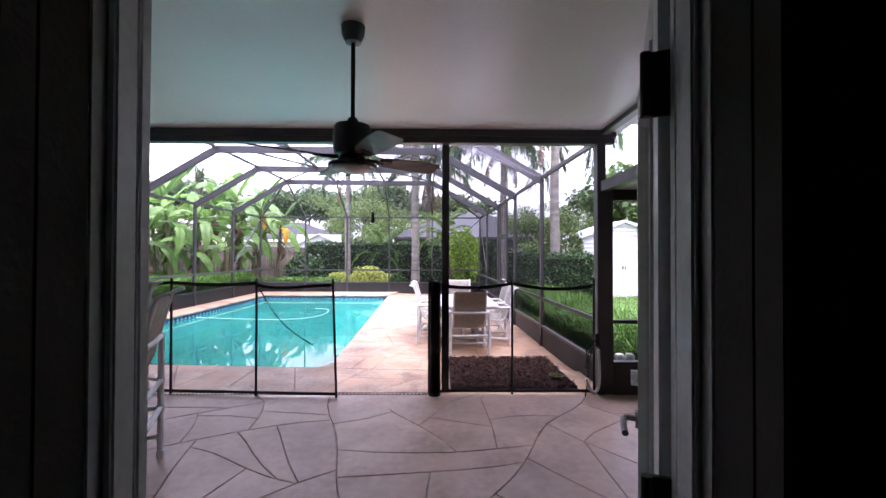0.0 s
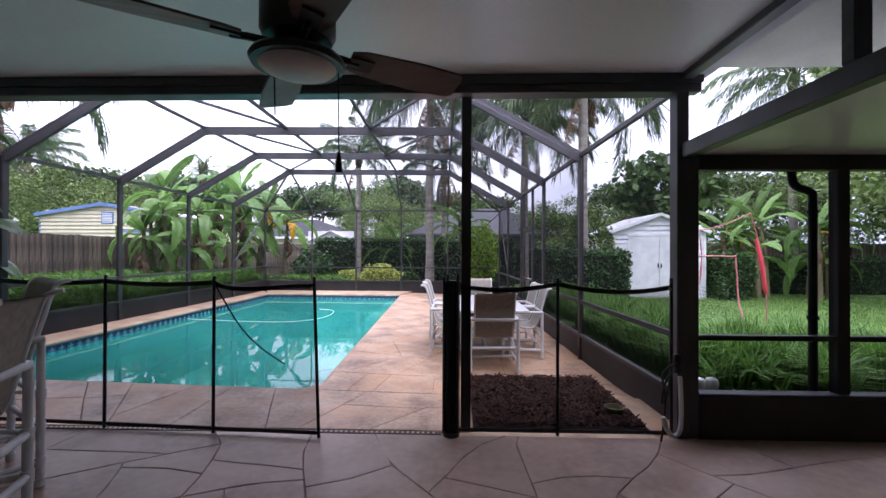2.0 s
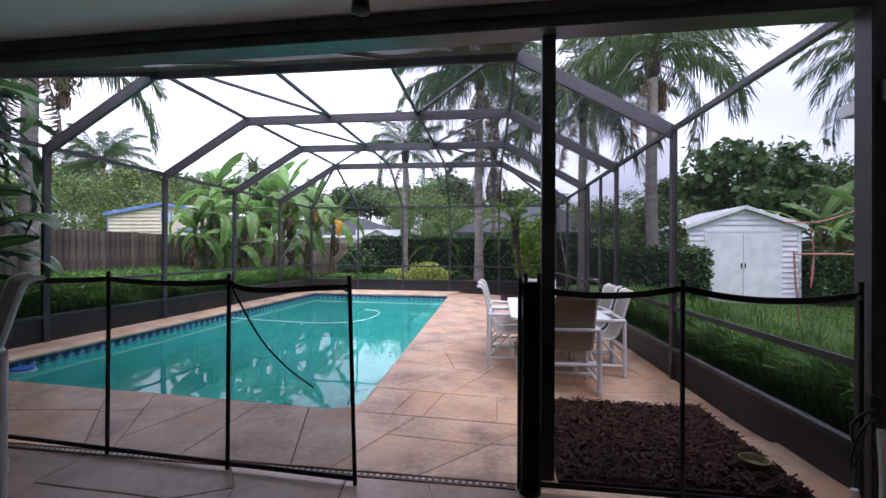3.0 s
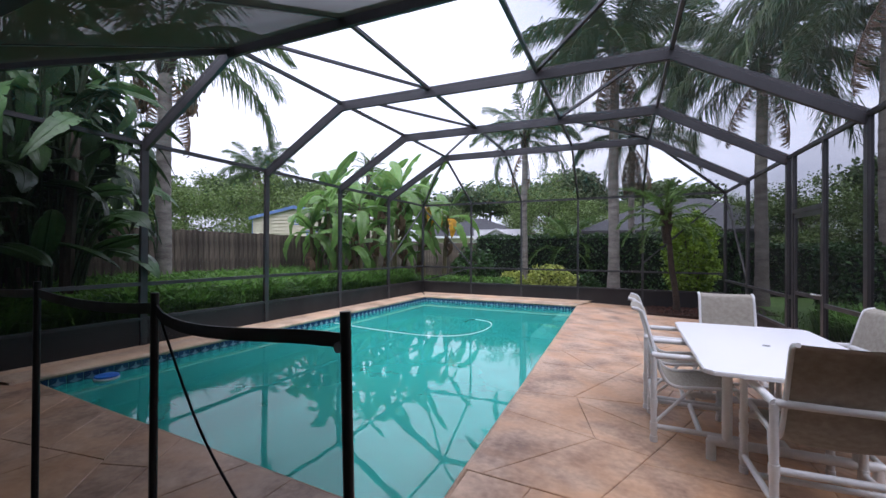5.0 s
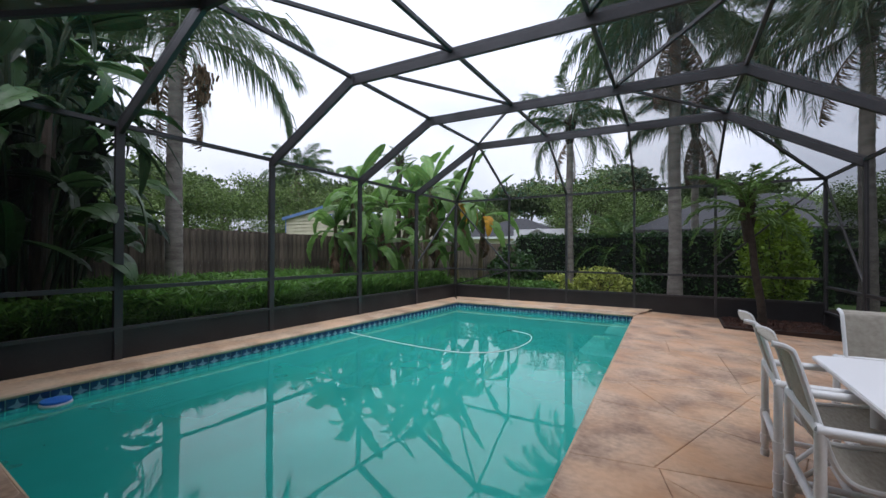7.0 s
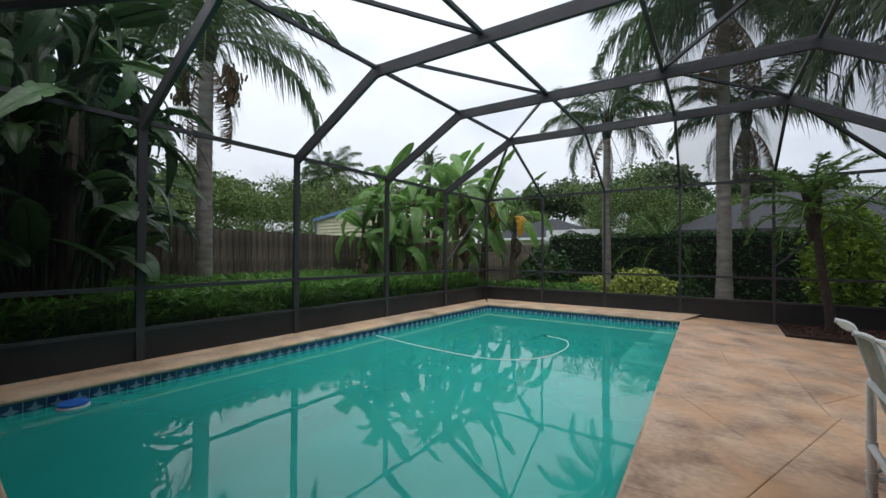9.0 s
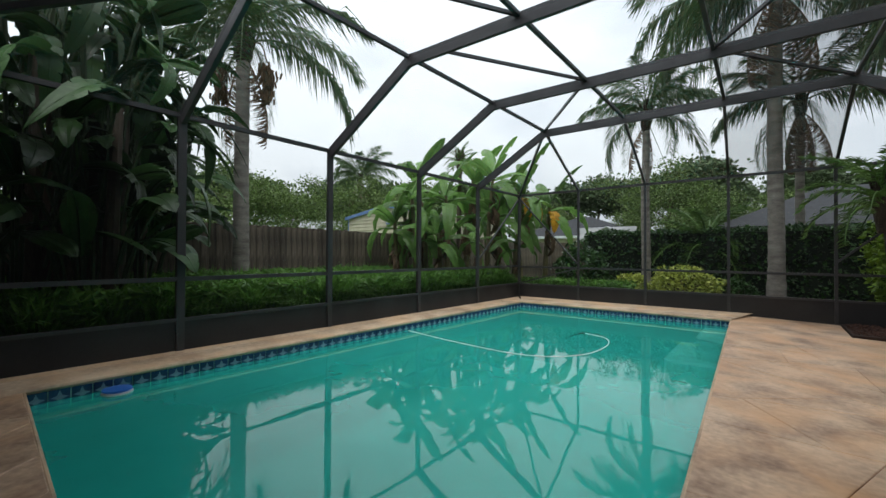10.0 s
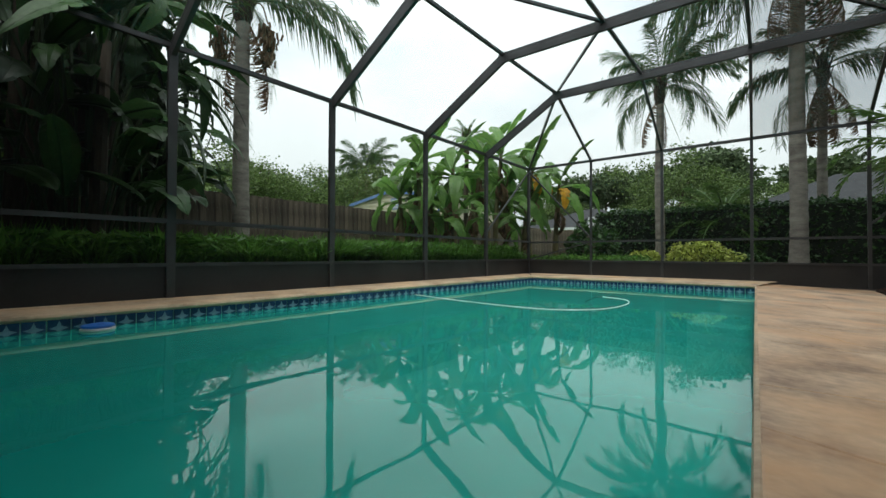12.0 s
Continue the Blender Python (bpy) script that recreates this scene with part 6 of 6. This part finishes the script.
gable_roof(CAN, -1.6, 1.6, -1.3, 1.3, 2.2, 2.95, METAL_ROOF, 0.2)
part("gable", siding_wall(-1.6, 1.6, -1.3, 2.2, 2.9, 3), METAL_ROOF, CAN)


def soccer_net():
    root = thing("rebound_net", 5.7, 9.9, -0.06, "faded red tube rebound net with hanging red padding", "sports net")
    for pts in ([(-0.75, 0, 0.02), (-0.78, 0.1, 1.35), (-0.7, 0.1, 1.42), (0.12, 0.1, 1.42), (0.2, 0.1, 1.35), (0.2, 0, 0.45), (0.1, -0.35, 0.1)], [(0.1, -0.35, 0.1), (-0.4, -0.5, 0.02), (-0.8, -0.1, 0.02)]):
        part("tube", tube_bm(bend(pts, 5), 0.016, 7), PINK_TUBE, root)
    bm = bmesh.new()
    for k in range(15):
        a = k / 14
        tube(bm, [(-0.75 + 0.9 * a, 0.1, 0.9 - 0.6 * a), (-0.78 + 0.85 * a, -0.15, 0.3), (-0.75 + 0.8 * a, -0.4, 0.05)], 0.003, 3)
        tube(bm, [(-0.75, 0.1 - 0.5 * a, 0.8 * (1 - a) ** 1.5 + 0.04), (0.15, 0.05 - 0.42 * a, 0.55 * (1 - a) ** 1.5 + 0.05)], 0.003, 3)
    part("net", bm, BLACK, root, "sagging dark net")
    part("pole", tube_bm([(0.95, 0.25, 0), (0.92, 0.25, 1.2), (0.62, 0.25, 2.35)], 0.013, 7), PINK_TUBE, root)
    part("padding", tube_bm(bend([(0.72, 0.24, 1.8), (0.78, 0.2, 1.4), (0.86, 0.22, 1.0), (0.93, 0.24, 0.62)], 4), [0.02, 0.03, 0.035, 0.032, 0.04, 0.033, 0.038, 0.04, 0.035, 0.042, 0.045, 0.04, 0.02], 9), PINK, root, "red foam padding", smooth=True)
    part("cord", tube_bm(bend([(0.62, 0.25, 2.35), (0.2, 0.3, 2.15), (-0.3, 0.3, 2.0), (-0.85, 0.3, 2.0)], 4), 0.012, 6), PINK_TUBE, root)
    part("strap", tube_bm(bend([(-0.72, -0.2, 1.85), (-0.68, -0.2, 1.4), (-0.72, -0.2, 0.85)], 4), [0.008, 0.01, 0.014, 0.01, 0.008, 0.012, 0.022, 0.016, 0.006], 7), PINK_TUBE, root)
    return root


soccer_net()

# ---- pool tiles ----
def tile_mesh():
    """A glazed tile with a pale four-point star, standing 4 mm proud."""
    bm = bmesh.new()
    slab(bm, -0.071, 0.071, -0.006, 0.004, -0.071, 0.071)
    for f in bm.faces:
        f.material_index = 0
    star = []
    for k in range(8):
        a, r = math.pi / 4 * k, 0.062 if k % 2 == 0 else 0.024
        star.append(bm.verts.new((r * math.cos(a), -0.0075, r * math.sin(a))))
    bm.faces.new(star).material_index = 1
    me = bpy.data.meshes.new("tile")
    bm.to_mesh(me)
    bm.free()
    me.materials.append(TILE)
    me.materials.append(TILE_PALE)
    return me


TILE_ME = tile_mesh()
for k in range(4):
    a, b = Vector((*POOL[k], 0)), Vector((*POOL[(k + 1) % 4], 0))
    d = b - a
    n = int(d.length / 0.15)
    ang = math.degrees(math.atan2(d.y, d.x))
    inward = Vector((-d.y, d.x, 0)).normalized()
    for j in range(n):
        ob = part_mesh("tile", TILE_ME, POOL_ROOT)
        p = a + d * ((j + 0.5) / n) + inward * 0.006
        ob.matrix_local = pose(p.x, p.y, -0.062, 0, 0, ang + 180)


# ---- flagstone slabs of the stamped floors ----
def split(poly, a, b):
    """Cut a polygon along the line through a and b."""
    n = Vector((a[1] - b[1], b[0] - a[0]))
    left, right = [], []
    for k in range(len(poly)):
        p, q = Vector(poly[k]), Vector(poly[(k + 1) % len(poly)])
        sp, sq = (p - Vector(a)).dot(n), (q - Vector(a)).dot(n)
        (left if sp >= 0 else right).append(tuple(p))
        if sp * sq < 0:
            x = p.lerp(q, sp / (sp - sq))
            left.append(tuple(x))
            right.append(tuple(x))
    return left, right


def area(p):
    return 0.5 * abs(sum(p[k][0] * p[(k + 1) % len(p)][1] - p[(k + 1) % len(p)][0] * p[k][1] for k in range(len(p))))


def flags(x0, x1, y0, y1, target, seed):
    """Long slanting cuts, split again until the pieces are of the stamped size."""
    r = random.Random(seed)
    todo, done = [[(x0, y0), (x1, y0), (x1, y1), (x0, y1)]], []
    while todo:
        p = todo.pop()
        if len(p) < 3:
            continue
        if area(p) < target * r.uniform(0.6, 1.5):
            done.append(p)
            continue
        c = Vector((sum(q[0] for q in p) / len(p), sum(q[1] for q in p) / len(p)))
        e = max(range(len(p)), key=lambda k: (Vector(p[k]) - Vector(p[(k + 1) % len(p)])).length)
        d = Vector(p[(e + 1) % len(p)]) - Vector(p[e])
        ang = math.atan2(d.y, d.x) + math.pi / 2 + r.uniform(-0.75, 0.75)
        c += Vector((r.uniform(-0.12, 0.12), r.uniform(-0.12, 0.12))) * d.length
        todo += [q for q in split(p, c, c + Vector((math.cos(ang), math.sin(ang)))) if len(q) > 2]
    return done


def slab_piece(poly, gap, z_of, box, thick, bow):
    """A slab with curved, eased edges; the bowing dies out at the region's border."""
    x0, x1, y0, y1 = box

    def bowed(p):
        w = min(1.0, min(p[0] - x0, x1 - p[0], p[1] - y0, y1 - p[1]) / 0.3)
        return Vector((p[0] + w * bow * noise.noise((p[0] * 0.75, p[1] * 0.75, 1.0)), p[1] + w * bow * noise.noise((p[0] * 0.75, p[1] * 0.75, 9.0))))
    pts = []
    for k in range(len(poly)):
        p, q = Vector(poly[k]), Vector(poly[(k + 1) % len(poly)])
        m = max(1, int((q - p).length / 0.22))
        pts += [bowed(p.lerp(q, j / m)) for j in range(m)]
    c = sum(pts, Vector((0, 0))) / len(pts)

    def inset(g):
        out = []
        for k in range(len(pts)):
            a, b = pts[k - 1], pts[(k + 1) % len(pts)]
            t = (b - a)
            if t.length < 1e-5:
                out.append(pts[k])
                continue
            n = Vector((-t.y, t.x)).normalized()
            if n.dot(c - pts[k]) < 0:
                n = -n
            out.append(pts[k] + n * g)
        return out
    bm = bmesh.new()
    rings = []
    for g, dz in ((gap, -thick), (gap + 0.001, -0.003), (gap + 0.007, 0.0)):
        rings.append([bm.verts.new((p.x, p.y, z_of(p.x, p.y) + dz)) for p in inset(g)])
    for r, s in zip(rings, rings[1:]):
        for k in range(len(r)):
            bm.faces.new((r[k], r[(k + 1) % len(r)], s[(k + 1) % len(r)], s[k]))
    bm.faces.new(rings[-1])
    return bm, c


def lay(floor, box, target, seed, gap, z_of, mat, bow, region=None):
    for p in flags(*box, target, seed):
        if region:
            p = [region(*q) for q in p]
        if area(p) < 0.01:
            continue
        bm, c = slab_piece(p, gap, z_of, box if not region else (-99, 99, -99, 99), 0.012, bow if not region else 0.0)
        me = bpy.data.meshes.new("flagstone")
        bm.to_mesh(me)
        bm.free()
        me.materials.append(mat)
        part_mesh("flagstone", me, floor)


def flat(x, y):
    return 0.0


def strip(u, y):
    """From the pool's edge to the cage wall."""
    return (edge_x(y) + 0.002 + (wall_x(y) + 0.06 - edge_x(y)) * u / 3.4, y)


lay(FLOOR_LANAI, (-5.2, 5.2, DOOR_Y + 0.02, 4.40), 0.52, 4, 0.0025, flat, CONCRETE_LANAI, 0.22)
for box in ((-7.0, -5.2, DOOR_Y, 4.4), (5.2, 7.0, DOOR_Y, 4.4)):
    lay(FLOOR_LANAI, box, 1.5, 5, 0.0035, flat, CONCRETE_LANAI, 0.1)


def patio_side(x, y):
    """From the drain to the pool's short edge."""
    return (x, 4.475 + (y - 4.475) * (near_y(min(x, -1.40)) - 4.478) / 1.0)


lay(FLOOR_DECK, (LEFT, 0.13, 4.475, 5.475), 0.55, 8, 0.0024, deck_z, CONCRETE, 0.0, patio_side)
lay(FLOOR_DECK, (-1.398, 0.13, 5.335, 5.9), 0.5, 9, 0.0024, deck_z, CONCRETE, 0.0)
lay(FLOOR_DECK, (1.56, 1.9, 4.475, 5.9), 1.0, 9, 0.0024, deck_z, CONCRETE, 0.0)
lay(FLOOR_DECK, (0.0, 3.4, 5.905, 13.76), 0.75, 21, 0.0024, deck_z, CONCRETE, 0.0, strip)
lay(FLOOR_DECK, (-1.70, -0.19, 13.765, 15.15), 0.8, 23, 0.0024, deck_z, CONCRETE, 0.0)
bm = bmesh.new()
arc = [(-1.40, 5.325)] + [(-1.40 - 0.32 * (1 - math.sin(a)), 5.33 + 0.32 * (1 - math.cos(a))) for a in (math.pi / 2 * k / 10 for k in range(10, -1, -1))]
top = [bm.verts.new((x, y, deck_z(x, y) - 0.001)) for x, y in arc]
low = [bm.verts.new((x, y, -0.14)) for x, y in arc]
bm.faces.new(top)
for k in range(len(arc)):
    bm.faces.new((top[k], top[(k + 1) % len(arc)], low[(k + 1) % len(arc)], low[k]))
part("corner_fillet", bm, CONCRETE, FLOOR_DECK, "rounded deck corner over the pool")
for name, a, b in (("lip_right", (-1.40, 5.4), (-1.72, 14.27)), ("lip_near", (-6.05, 5.60), (-1.5, 5.334))):
    pts = [Vector((*a, 0)).lerp(Vector((*b, 0)), k / 40) for k in range(41)]
    pts = [Vector((p.x, p.y, deck_z(p.x, p.y) - 0.018)) for p in pts]
    part("deck_lip", tube_bm(pts, 0.017, 8), COPING, FLOOR_DECK, "worn rounded nose of the deck", smooth=True)
